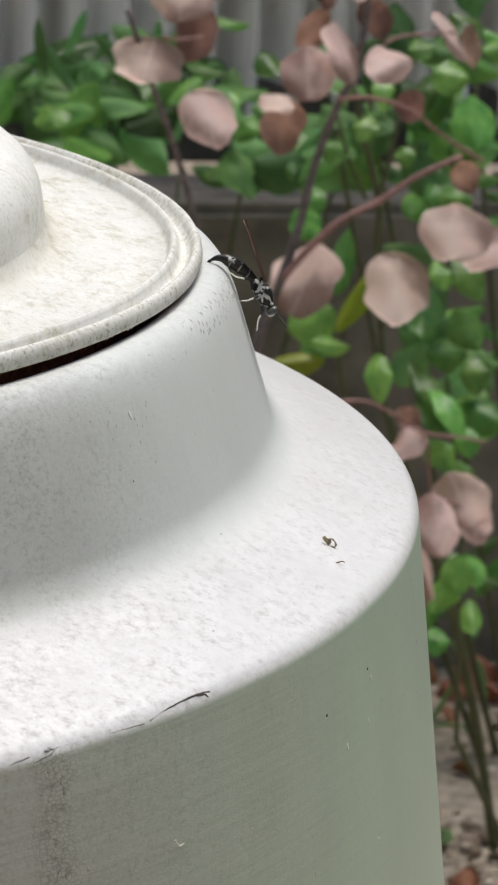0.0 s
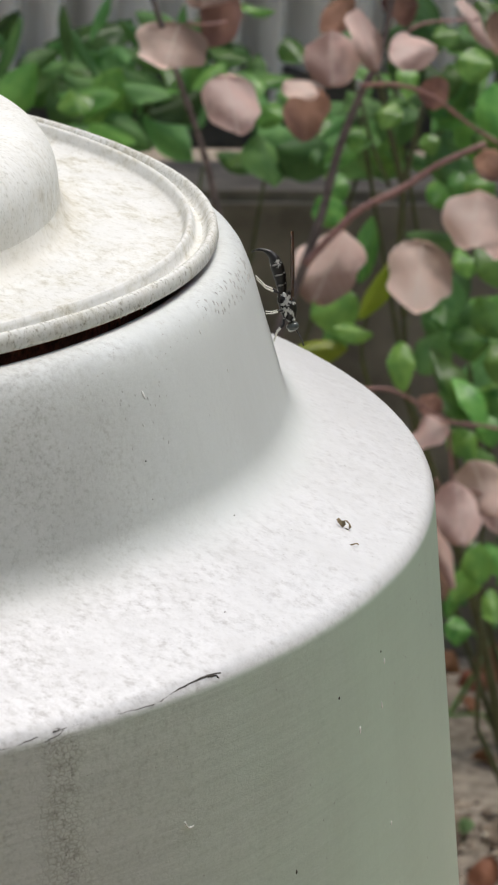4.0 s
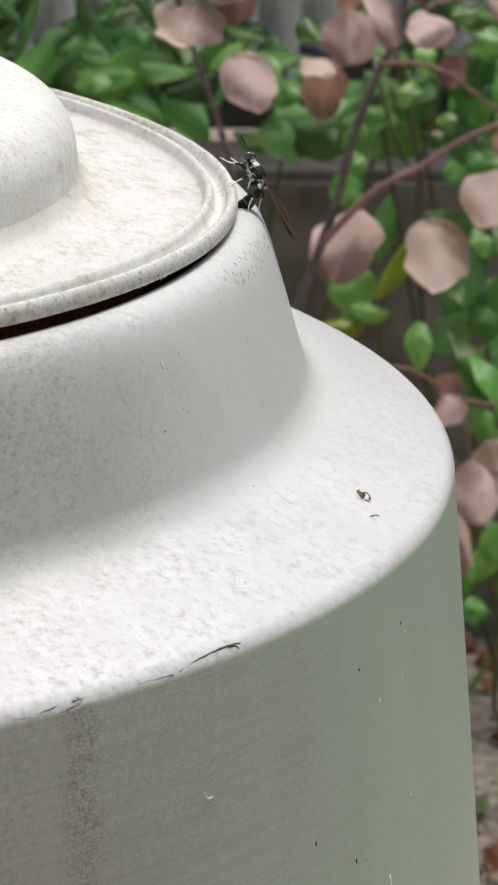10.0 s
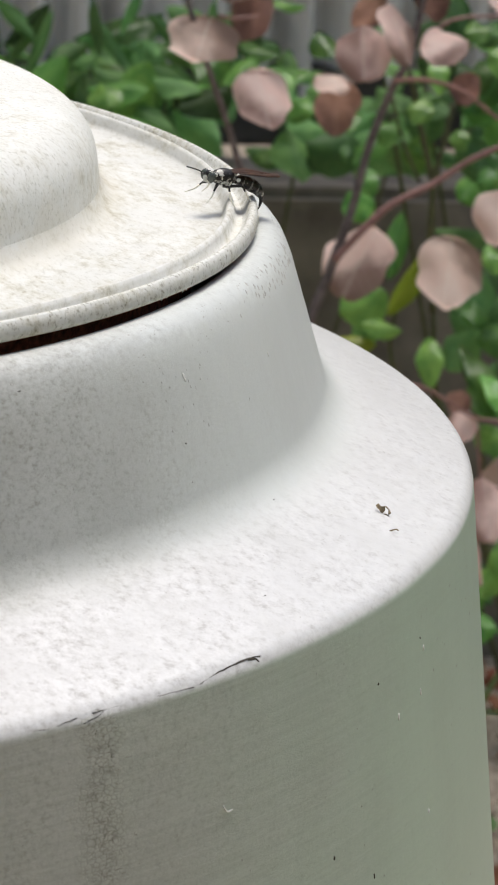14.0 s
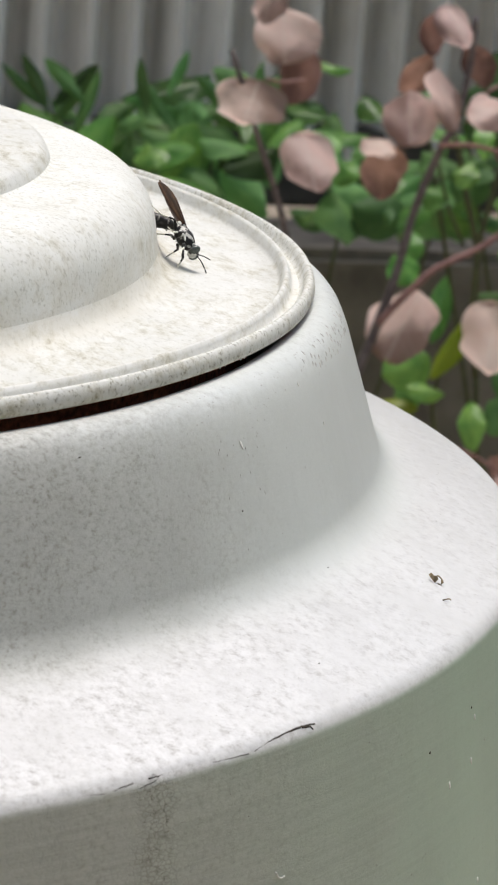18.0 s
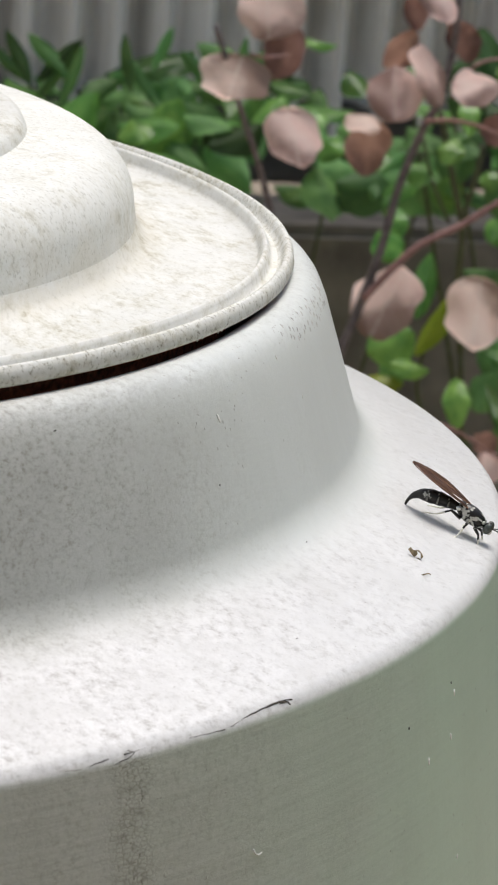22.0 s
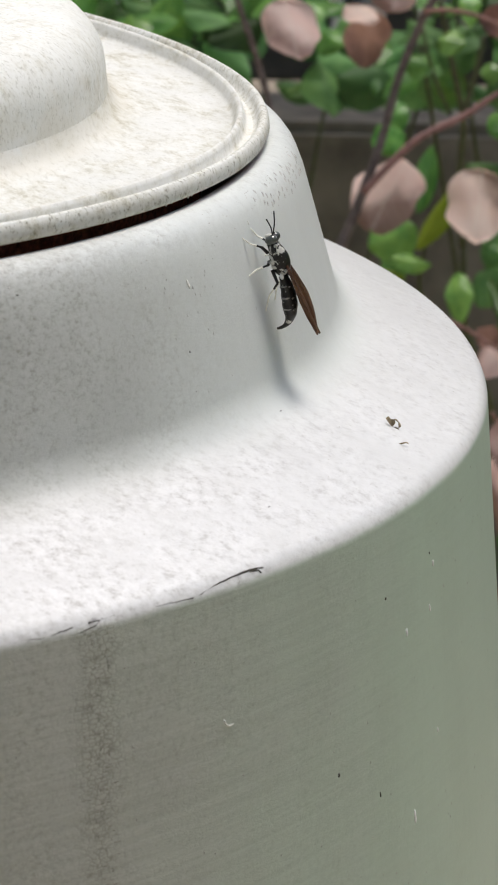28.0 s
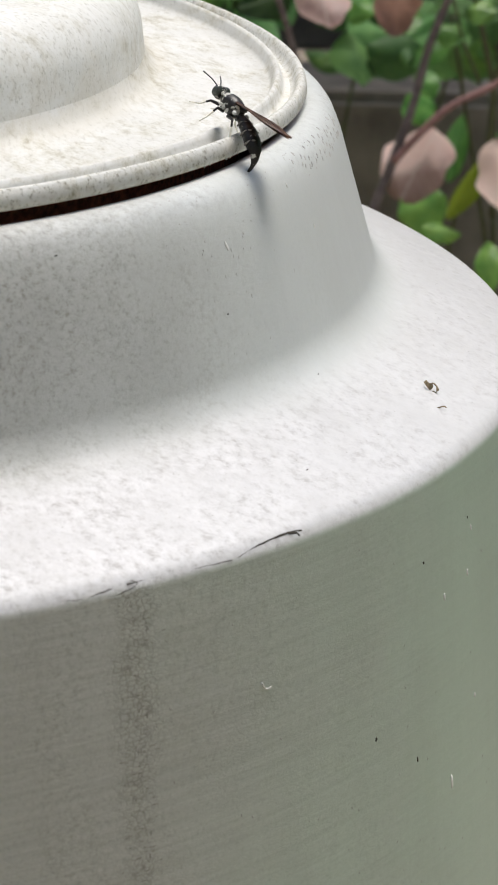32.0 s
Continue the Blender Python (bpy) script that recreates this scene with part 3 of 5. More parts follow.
def corrugated(x0, x1, y, z0, z1, pitch, depth):
    n = int((x1 - x0) / pitch * 12)
    verts, faces = [], []
    for off in (0, 0.004):
        for z in (z0, z1):
            for i in range(n + 1):
                x = x0 + (x1 - x0) * i / n
                w = math.sin(2 * math.pi * x / pitch)
                verts.append((x, y + off + depth * math.copysign(abs(w) ** 0.55, w), z))
    m = n + 1
    for i in range(n):
        faces += [(i, i + 1, m + i + 1, m + i), (2 * m + i + 1, 2 * m + i, 3 * m + i, 3 * m + i + 1)]
    return verts, faces


ground = grid_ground()
fence = tagged(empty("fence_north", "weathered grey corrugated fence sheet behind a kerb", "fence"), kind="structure")
for k in range(5):
    obj("panel", *corrugated(-1.6 + k * 0.83, -0.773 + k * 0.83, 1.42 + 0.003 * (k % 2), -0.215, 1.1, 0.0292, 0.018), MAT_FENCE, True, fence)
# dark strip stands in for the shaded gap under the fence
box("gap_strip", -1.6, 2.55, 1.405, 1.445, -0.24, -0.19, MAT_GAP_SHADE, fence, "dark strip standing in for the shaded gap")
kerb = tagged(empty("kerb_north", "weathered grey concrete block kerb", "kerb"), kind="structure")
for k in range(10):
    box("block", -1.6 + k * 0.39, -1.212 + k * 0.39, 1.22 + 0.002 * (k % 3), 1.335, GROUND - 0.05, -0.2315 - 0.0025 * (k % 2), MAT_CONCRETE, kerb)
# unseen walls, added to block low sky and bounce light; the east one green
for nm, dims, top in (("wall_south", (-2.0, 2.6, -1.7, -1.6), 1.3), ("wall_west", (-2.1, -2.0, -1.6, 3.5), 2.3), ("wall_east", (2.6, 2.7, -1.6, 3.5), 1.2), ("wall_far_north", (-2.0, 2.6, 3.5, 3.6), 1.3)):
    is_green = nm == "wall_east"
    tagged(box(nm, *dims, GROUND - 0.05, top, MAT_GREEN_BOUNCE if is_green else MAT_WALL), "unseen green wall added to tint bounce light" if is_green else "unseen plain grey wall added to shape the light", "wall", kind="structure")


# ---- plants ----
def leaf_mesh(name, material, cup, fold, wave, tip, seed, sharp=0.55, rag=1.0):
    """A leaf one unit wide and high in the xz plane, tip up, facing -y."""
    rnd = random.Random(seed)
    n, m = 26, 11
    ph, bend, lop = rnd.uniform(0, 6), rnd.uniform(-0.12, 0.12), rnd.uniform(-0.05, 0.05)
    nick = [(rnd.uniform(0.3, 0.95), rnd.choice((-1, 1)), rnd.uniform(0.02, 0.07)) for _ in range(3)]
    verts, faces = [], []
    for j in range(n + 1):
        v = 0.5 - 0.5 * math.cos(math.pi * j / n)
        half = 0.5 * max(math.sin(math.pi * min(1, v ** tip)), 0.0005) ** sharp
        for i in range(m):
            u = -1 + 2 * i / (m - 1)
            h = half * (1 + rag * (0.035 * math.sin(5 * v + ph + u) + 0.02 * math.sin(13 * v + 2 * ph + 2 * u)) + rag * lop * u)
            for at, side, deep in nick:
                if u * side > 0.3:
                    h *= 1 - deep * math.exp(-((v - at) / 0.05) ** 2)
            x = u * h + bend * (v - 0.5) ** 2
            y = cup * (u * u * half + (v - 0.5) ** 2) + fold * abs(u) * half + wave * math.sin(7 * v + 3 * u + ph) * abs(u)
            verts.append((x, y, v - 0.5))
    for j in range(n):
        for i in range(m - 1):
            a = j * m + i
            faces.append((a, a + 1, a + m + 1, a + m))
    me = bpy.data.meshes.new(name)
    me.from_pydata(verts, [], faces)
    me.polygons.foreach_set("use_smooth", [True] * len(me.polygons))
    me.materials.append(material)
    return me


LEAVES = {
    "pink": [leaf_mesh("pink_leaf", MAT_PINK, 0.16, 0.06, 0.07, 0.80, k, 0.45, 2.6) for k in range(7)],
    "brown": [leaf_mesh("brown_leaf", MAT_BROWNLEAF, -0.25, 0.22, 0.08, 0.85, 10 + k, 0.6, 2.2) for k in range(5)],
    "green": [leaf_mesh("green_leaf", MAT_GREEN, 0.18, 0.18, 0.05, 1.0, 20 + k, 0.75) for k in range(6)],
    "yellow": [leaf_mesh("yellow_leaf", MAT_YELLOW, 0.15, 0.25, 0.03, 1.0, 30 + k, 0.75) for k in range(3)],
    "dull": [leaf_mesh("dull_leaf", MAT_DULLGREEN, 0.2, 0.15, 0.06, 0.9 + 0.06 * k, 40 + k, 0.75) for k in range(6)],
    "dead": [leaf_mesh("dead_leaf", MAT_DEAD, 0.45, 0.15, 0.12, 1.0, 50 + k) for k in range(3)],
    "sprout": [leaf_mesh("sprout_leaf", MAT_SPROUT, 0.2, 0.2, 0.03, 0.8, 60 + k) for k in range(2)],
    "lime": [leaf_mesh("lime_leaf", MAT_LIME, 0.2, 0.25, 0.12, 0.9, 70 + k) for k in range(2)],
}
LEAF_COUNT = [0]
LEAN = {"pink": 45, "brown": 14, "green": 32, "yellow": 20, "dull": 25}   # degrees by which leaves face up


def plant(name, at, label, category):
    return empty(name, label, category, m=pose(*at))


def leaf(parent, kind, at, w, h, roll=0, yaw=0, pitch=0):
    meshes = LEAVES[kind]
    LEAF_COUNT[0] += 1
    ob = new("leaf", meshes[LEAF_COUNT[0] % len(meshes)])
    ob.parent = parent
    base = parent.matrix_world.translation
    m = Matrix.Translation(Vector(at) - base) @ pose(0, 0, 0, 0, 0, yaw - 15) @ pose(0, 0, 0, pitch - LEAN.get(kind, 0), 0, 0) @ pose(0, 0, 0, 0, roll, 0)
    ob.matrix_basis = m @ Matrix.Diagonal((w, (w + h) / 2, h, 1))
    return ob


def tube(points, r0, r1, seg=8, wob=0.0):
    """A smooth tapered tube through the points: vertices and faces."""
    pts = [Vector(p) for p in points]
    fine = []
    for k in range(len(pts) - 1):
        a, b, c, d = pts[max(k - 1, 0)], pts[k], pts[k + 1], pts[min(k + 2, len(pts) - 1)]
        for i in range(4):
            t = i / 4
            fine.append(0.5 * ((2 * b) + (c - a) * t + (2 * a - 5 * b + 4 * c - d) * t * t + (3 * b - a - 3 * c + d) * t ** 3))
    fine.append(pts[-1])
    verts, faces = [], []
    n = len(fine)
    for k, p in enumerate(fine):
        d = (fine[min(k + 1, n - 1)] - fine[max(k - 1, 0)]).normalized()
        u = d.cross(Vector((0.3, 0.9, 0.2))).normalized()
        v = d.cross(u)
        r = r0 + (r1 - r0) * k / (n - 1)
        if wob:
            r *= 1 + wob * noise.noise(p * 300)
        verts += [p + (u * math.cos(2 * math.pi * i / seg) + v * math.sin(2 * math.pi * i / seg)) * r for i in range(seg)]
    for k in range(n - 1):
        for i in range(seg):
            j = (i + 1) % seg
            faces.append((k * seg + i, k * seg + j, (k + 1) * seg + j, (k + 1) * seg + i))
    faces += [tuple(range(seg))[::-1], tuple((n - 1) * seg + i for i in range(seg))]
    return verts, faces


def stem(parent, name, material, points, r0, r1):
    base = parent.matrix_world.translation
    verts, faces = tube([Vector(p) - base for p in points], r0, r1, 8, 0.15)
    return obj(name, verts, faces, material, True, parent)


shrub = plant("pink_leaved_shrub", (0.50, 0.80, GROUND), "shrub with round dusty pink leaves on thin brown stems", "shrub")
leaf(shrub, "pink", (0.3696, 0.7885, -0.0867), 0.0320, 0.0286, 195, 5, -8)
leaf(shrub, "pink", (0.3845, 0.7975, -0.0585), 0.0292, 0.0277, 170, -10, 10)
leaf(shrub, "pink", (0.3708, 0.7781, -0.0433), 0.0151, 0.0175, 190, 0, 20)
leaf(shrub, "pink", (0.3954, 0.7784, -0.1105), 0.0262, 0.0336, 175, 10, -5)
leaf(shrub, "pink", (0.4283, 0.7827, -0.1027), 0.0174, 0.0164, 130, 20, -20)
leaf(shrub, "pink", (0.4434, 0.7894, -0.0904), 0.0245, 0.0305, 170, -12, 0)
leaf(shrub, "pink", (0.4568, 0.7808, -0.0808), 0.0164, 0.0314, 185, 35, 5)
leaf(shrub, "pink", (0.4781, 0.7798, -0.0843), 0.0265, 0.0215, 100, 0, -15)
leaf(shrub, "pink", (0.5130, 0.7787, -0.1607), 0.0327, 0.0337, 180, -8, -5)
leaf(shrub, "pink", (0.4884, 0.7797, -0.1876), 0.0312, 0.0424, 195, 12, -6)
leaf(shrub, "pink", (0.5058, 0.8003, -0.2665), 0.0158, 0.0205, 200, -20, 0)
leaf(shrub, "pink", (0.5168, 0.7785, -0.2988), 0.0241, 0.0345, 185, 12, -4)
leaf(shrub, "pink", (0.5361, 0.8020, -0.2941), 0.0282, 0.0319, 150, -14, 2)
leaf(shrub, "pink", (0.5163, 0.7910, -0.3244), 0.0090, 0.0328, 183, 30, 4)
leaf(shrub, "pink", (0.4636, 0.7957, -0.0502), 0.0180, 0.0241, 170, 20, 0)
leaf(shrub, "pink", (0.5142, 0.7993, -0.0751), 0.0107, 0.0285, 180, 45, 0)
leaf(shrub, "pink", (0.5386, 0.8019, -0.1742), 0.0235, 0.0261, 200, -20, 0)
leaf(shrub, "pink", (0.5407, 0.7929, -0.3035), 0.0186, 0.0239, 190, 15, 0)
leaf(shrub, "pink", (0.4529, 0.8007, -0.1874), 0.0319, 0.0386, 195, -10, 5)
leaf(shrub, "brown", (0.3983, 0.8151, -0.0789), 0.0217, 0.0262, 200, 25, 15)
leaf(shrub, "brown", (0.4422, 0.8143, -0.1198), 0.0215, 0.0266, 185, -15, 15)
leaf(shrub, "brown", (0.4991, 0.8063, -0.1086), 0.0149, 0.0159, 170, 10, 20)
leaf(shrub, "brown", (0.5337, 0.8196, -0.1437), 0.0147, 0.0163, 160, 0, 20)
leaf(shrub, "brown", (0.4522, 0.8105, -0.0750), 0.0213, 0.0147, 120, 0, 25)
leaf(shrub, "brown", (0.4815, 0.8066, -0.0698), 0.0178, 0.0127, 80, 10, 20)
leaf(shrub, "brown", (0.5254, 0.8168, -0.3382), 0.0097, 0.0335, 180, 40, 10)
leaf(shrub, "brown", (0.5141, 0.8218, -0.2594), 0.0139, 0.0123, 60, 20, 10)
leaf(shrub, "brown", (0.4580, 0.8121, -0.0566), 0.0152, 0.0203, 190, 30, 10)
leaf(shrub, "brown", (0.4836, 0.8215, -0.0699), 0.0180, 0.0154, 210, 0, 10)
leaf(shrub, "brown", (0.5231, 0.7980, -0.0799), 0.0102, 0.0204, 180, 30, 0)
stem(shrub, "stem", MAT_BARK, [(0.4250, 0.8000, -0.2373), (0.4315, 0.8000, -0.2135), (0.4394, 0.8000, -0.1899), (0.4470, 0.8000, -0.1637), (0.4530, 0.8000, -0.1340), (0.4618, 0.8000, -0.1082), (0.4683, 0.8000, -0.0940), (0.4725, 0.8000, -0.0711), (0.4732, 0.8000, -0.0459)], 0.0023, 0.0015)
stem(shrub, "branch", MAT_BARK, [(0.3620, 0.8000, -0.0663), (0.3700, 0.8000, -0.0859), (0.3776, 0.8000, -0.1058), (0.3850, 0.8000, -0.1233), (0.3934, 0.8000, -0.1461), (0.4000, 0.8000, -0.1692), (0.4120, 0.8000, -0.2003)], 0.0012, 0.0016)
stem(shrub, "branch", MAT_REDSTEM, [(0.4389, 0.7950, -0.1862), (0.4514, 0.7950, -0.1718), (0.4639, 0.7950, -0.1601), (0.4821, 0.7950, -0.1509), (0.5002, 0.7950, -0.1390), (0.5213, 0.7950, -0.1297)], 0.0019, 0.0014)
stem(shrub, "branch", MAT_REDSTEM, [(0.4582, 0.7900, -0.1033), (0.4741, 0.7900, -0.1026), (0.4919, 0.7900, -0.1074), (0.5105, 0.7900, -0.1199), (0.5305, 0.7900, -0.1313)], 0.0011, 0.0008)
stem(shrub, "twig", MAT_REDSTEM, [(0.4690, 0.8000, -0.2457), (0.4855, 0.8000, -0.2459), (0.4999, 0.8000, -0.2528), (0.5144, 0.8000, -0.2611), (0.5343, 0.8000, -0.2641), (0.5459, 0.8000, -0.2670)], 0.0009, 0.0007)
stem(shrub, "twig", MAT_REDSTEM, [(0.5111, 0.8000, -0.2898), (0.5172, 0.8000, -0.2954), (0.5313, 0.8000, -0.2957), (0.5462, 0.8000, -0.3043)], 0.0009, 0.0007)
stem(shrub, "twig", MAT_REDSTEM, [(0.5169, 0.8020, -0.2658), (0.5199, 0.8020, -0.2850), (0.5214, 0.8020, -0.3043)], 0.0008, 0.0007)
stem(shrub, "twig", MAT_REDSTEM, [(0.4742, 0.8000, -0.0939), (0.4812, 0.8000, -0.0811), (0.4916, 0.8000, -0.0757), (0.5157, 0.8000, -0.0739)], 0.0010, 0.0006)
stem(shrub, "twig", MAT_REDSTEM, [(0.3791, 0.8020, -0.0785), (0.3869, 0.8020, -0.0796), (0.3972, 0.8020, -0.0781)], 0.0009, 0.0007)
stem(shrub, "stem", MAT_BARK, [(0.50, 0.80, GROUND - 0.02), (0.46, 0.81, -0.42), (0.43, 0.80, -0.30), (0.4250, 0.8000, -0.2373)], 0.0045, 0.0035)
stem(shrub, "stem", MAT_BARK, [(0.48, 0.82, GROUND - 0.02), (0.44, 0.82, -0.42), (0.40, 0.80, -0.30), (0.4120, 0.8000, -0.2003)], 0.0035, 0.002)
green_shrub = plant("evergreen_shrub", (0.62, 0.92, GROUND), "leafy green shrub with glossy leaves", "shrub")
leaf(green_shrub, "green", (0.4424, 0.8441, -0.0954), 0.0145, 0.0187, 160, 0.530975, -21.9735)
leaf(green_shrub, "green", (0.5554, 0.8733, -0.1258), 0.0222, 0.0304, 170, -5.32408, -5.83953)
leaf(green_shrub, "green", (0.5485, 0.8891, -0.1060), 0.0207, 0.0191, 100, -0.66364, -9.36227)
leaf(green_shrub, "green", (0.4863, 0.8301, -0.1218), 0.0172, 0.0135, 90, -13.0995, -20.955)
leaf(green_shrub, "green", (0.4830, 0.8606, -0.1377), 0.0165, 0.0144, 120, 14.1817, -13.0466)
leaf(green_shrub, "green", (0.5113, 0.8801, -0.1113), 0.0248, 0.0113, 90, 0.796254, -16.4383)
leaf(green_shrub, "green", (0.4866, 0.8832, -0.2386), 0.0220, 0.0154, 110, -8.70843, -9.46981)
leaf(green_shrub, "green", (0.4767, 0.8627, -0.2213), 0.0281, 0.0248, 60, -14.967, 1.78356)
leaf(green_shrub, "green", (0.4910, 0.8626, -0.1923), 0.0118, 0.0377, 190, 2.64158, -6.34296)
leaf(green_shrub, "green", (0.4728, 0.8670, -0.1747), 0.0177, 0.0177, 150, 14.4211, -2.60694)
leaf(green_shrub, "green", (0.5051, 0.8424, -0.2429), 0.0280, 0.0140, 80, -11.6078, -9.99928)
leaf(green_shrub, "green", (0.5342, 0.8481, -0.2524), 0.0467, 0.0158, 78, 13.7475, -19.354)
leaf(green_shrub, "green", (0.5377, 0.8301, -0.2582), 0.0334, 0.0140, 75, 14.3841, -17.3919)
leaf(green_shrub, "green", (0.5369, 0.8348, -0.2809), 0.0201, 0.0168, 60, 3.80648, -10.5316)
leaf(green_shrub, "green", (0.5541, 0.8608, -0.1996), 0.0256, 0.0169, 60, 1.45728, -7.3676)
leaf(green_shrub, "green", (0.5447, 0.8733, -0.2006), 0.0197, 0.0115, 70, -2.77217, -20.6796)
leaf(green_shrub, "green", (0.5473, 0.8425, -0.3534), 0.0155, 0.0254, 200, -9.65411, -7.16077)
leaf(green_shrub, "green", (0.5458, 0.8560, -0.3699), 0.0084, 0.0167, 200, 14.3835, 0.727636)
leaf(green_shrub, "green", (0.5748, 0.8748, -0.3775), 0.0119, 0.0227, 170, -9.85582, -21.7413)
leaf(green_shrub, "green", (0.5691, 0.8891, -0.3556), 0.0177, 0.0120, 80, -9.44937, -9.36227)
leaf(green_shrub, "green", (0.4855, 0.8750, -0.0997), 0.0133, 0.0160, 30, 13.4099, -19.2862)
leaf(green_shrub, "green", (0.5251, 0.8689, -0.0899), 0.0160, 0.0134, 70, -4.57216, -21.9267)
leaf(green_shrub, "green", (0.4347, 0.8785, -0.1172), 0.0133, 0.0159, 150, -10.7231, -18.1994)
leaf(green_shrub, "green", (0.4467, 0.8877, -0.1320), 0.0161, 0.0134, 120, -13.0995, -2.6078)
leaf(green_shrub, "green", (0.4816, 0.8832, -0.1662), 0.0190, 0.0108, 90, -1.98572, -9.46981)
leaf(green_shrub, "green", (0.5363, 0.8376, -0.1572), 0.0160, 0.0160, 90, -1.98572, 1.76273)
leaf(green_shrub, "green", (0.5563, 0.8608, -0.2253), 0.0192, 0.0246, 160, 10.7238, -7.3676)
leaf(green_shrub, "green", (0.5360, 0.8689, -0.2270), 0.0137, 0.0164, 190, 10.7238, -21.9267)
leaf(green_shrub, "green", (0.5476, 0.8376, -0.2926), 0.0191, 0.0163, 60, -0.664544, 1.76273)
leaf(green_shrub, "green", (0.5660, 0.8733, -0.2509), 0.0222, 0.0139, 80, -11.6078, -5.83953)
leaf(green_shrub, "green", (0.5557, 0.8844, -0.1436), 0.0192, 0.0164, 100, -14.5579, 1.20011)
leaf(green_shrub, "green", (0.5342, 0.8607, -0.1616), 0.0162, 0.0119, 80, -1.98572, 1.93799)
leaf(green_shrub, "green", (0.5249, 0.8560, -0.1095), 0.0176, 0.0117, 95, 14.7036, 0.727636)
leaf(green_shrub, "green", (0.5497, 0.8748, -0.0795), 0.0188, 0.0215, 150, 13.6942, -21.7413)
leaf(green_shrub, "green", (0.5282, 0.8900, -0.1450), 0.0137, 0.0109, 70, -14.5579, -13.1478)
leaf(green_shrub, "green", (0.5518, 0.8376, -0.3440), 0.0165, 0.0220, 190, 12.4032, 1.76273)
leaf(green_shrub, "green", (0.5800, 0.8900, -0.3579), 0.0143, 0.0200, 150, -5.81797, -4.20113)
leaf(green_shrub, "green", (0.5452, 0.8439, -0.3791), 0.0166, 0.0139, 100, 3.93431, -16.0758)
leaf(green_shrub, "green", (0.5538, 0.8439, -0.2774), 0.0164, 0.0137, 80, -3.93475, -0.449673)
leaf(green_shrub, "dull", (0.5680, 0.9636, -0.2401), 0.0231, 0.0298, 0.358548, -16.2093, -2.50529)
leaf(green_shrub, "dull", (0.6012, 1.0055, -0.2701), 0.0174, 0.0223, -67.7934, -20.063, -4.65442)
leaf(green_shrub, "green", (0.5949, 0.9874, -0.0736), 0.0190, 0.0368, -86.3031, 28.639, -19.0074)
leaf(green_shrub, "dull", (0.5818, 0.9845, -0.2516), 0.0202, 0.0291, -94.4483, -8.93307, -3.51695)
leaf(green_shrub, "dull", (0.5693, 0.9738, -0.2710), 0.0211, 0.0262, 23.2401, -3.30099, -9.11597)
leaf(green_shrub, "green", (0.5908, 1.0053, -0.1606), 0.0179, 0.0335, -27.8426, -22.3684, 8.35035)
leaf(green_shrub, "dull", (0.5599, 0.9601, -0.1667), 0.0192, 0.0291, -27.2365, -28.5416, 6.92275)
leaf(green_shrub, "dull", (0.5774, 0.9754, -0.2359), 0.0230, 0.0326, -142.999, 6.48163, -14.4196)
leaf(green_shrub, "green", (0.6083, 0.9666, -0.2967), 0.0221, 0.0292, 109.273, -13.3886, -4.16516)
leaf(green_shrub, "dull", (0.5872, 0.9750, -0.1837), 0.0143, 0.0265, -56.1836, -23.4149, -6.32942)
leaf(green_shrub, "dull", (0.5827, 0.9989, -0.2611), 0.0217, 0.0303, -12.5983, 27.1102, 5.37134)
leaf(green_shrub, "green", (0.6039, 0.9838, -0.2995), 0.0136, 0.0367, -71.4998, 20.7733, 7.2759)
leaf(green_shrub, "dull", (0.5488, 0.9964, -0.1564), 0.0214, 0.0280, 31.9534, 22.4859, 9.22318)
leaf(green_shrub, "green", (0.5438, 0.9904, -0.1708), 0.0177, 0.0214, 13.2615, 22.9917, 17.3814)
leaf(green_shrub, "dull", (0.5476, 0.9887, -0.1243), 0.0196, 0.0226, -88.2948, -23.1333, 10.2004)
leaf(green_shrub, "dull", (0.5851, 0.9737, -0.0743), 0.0181, 0.0338, 152.045, -23.1629, 14.4515)
leaf(green_shrub, "green", (0.5897, 0.9684, -0.1125), 0.0172, 0.0326, 110.51, 11.5478, 11.3526)
leaf(green_shrub, "dull", (0.5638, 0.9622, -0.1043), 0.0129, 0.0248, 98.5187, -34.4248, -8.72725)
leaf(green_shrub, "dull", (0.5394, 0.9814, -0.1040), 0.0129, 0.0291, 62.9427, -25.5801, -10.0889)
leaf(green_shrub, "green", (0.5966, 1.0015, -0.3044), 0.0241, 0.0255, -156.614, 29.8629, -4.36284)
leaf(green_shrub, "dull", (0.5965, 0.9736, -0.2783), 0.0196, 0.0363, -152.351, -15.5946, -19.5715)
leaf(green_shrub, "dull", (0.5912, 0.9809, -0.0742), 0.0197, 0.0214, -44.5502, -22.3017, -1.55437)
leaf(green_shrub, "green", (0.5715, 0.9777, -0.1431), 0.0204, 0.0231, -98.3974, -8.51367, -15.7171)
leaf(green_shrub, "dull", (0.6090, 0.9826, -0.2709), 0.0143, 0.0275, -85.5452, -15.6578, -2.41869)
leaf(green_shrub, "dull", (0.5923, 0.9631, -0.1563), 0.0195, 0.0306, 80.6251, 17.1377, 17.5824)
leaf(green_shrub, "green", (0.5715, 0.9673, -0.1343), 0.0196, 0.0324, 50.0641, 33.1433, 17.9923)
leaf(green_shrub, "dull", (0.5749, 0.9918, -0.2138), 0.0134, 0.0382, 101.998, 18.2759, -16.5387)
leaf(green_shrub, "dull", (0.5574, 0.9831, -0.1271), 0.0189, 0.0218, 126.595, -3.86313, -20.288)
leaf(green_shrub, "green", (0.5874, 0.9673, -0.2643), 0.0196, 0.0249, 91.3346, 22.9093, 1.13174)
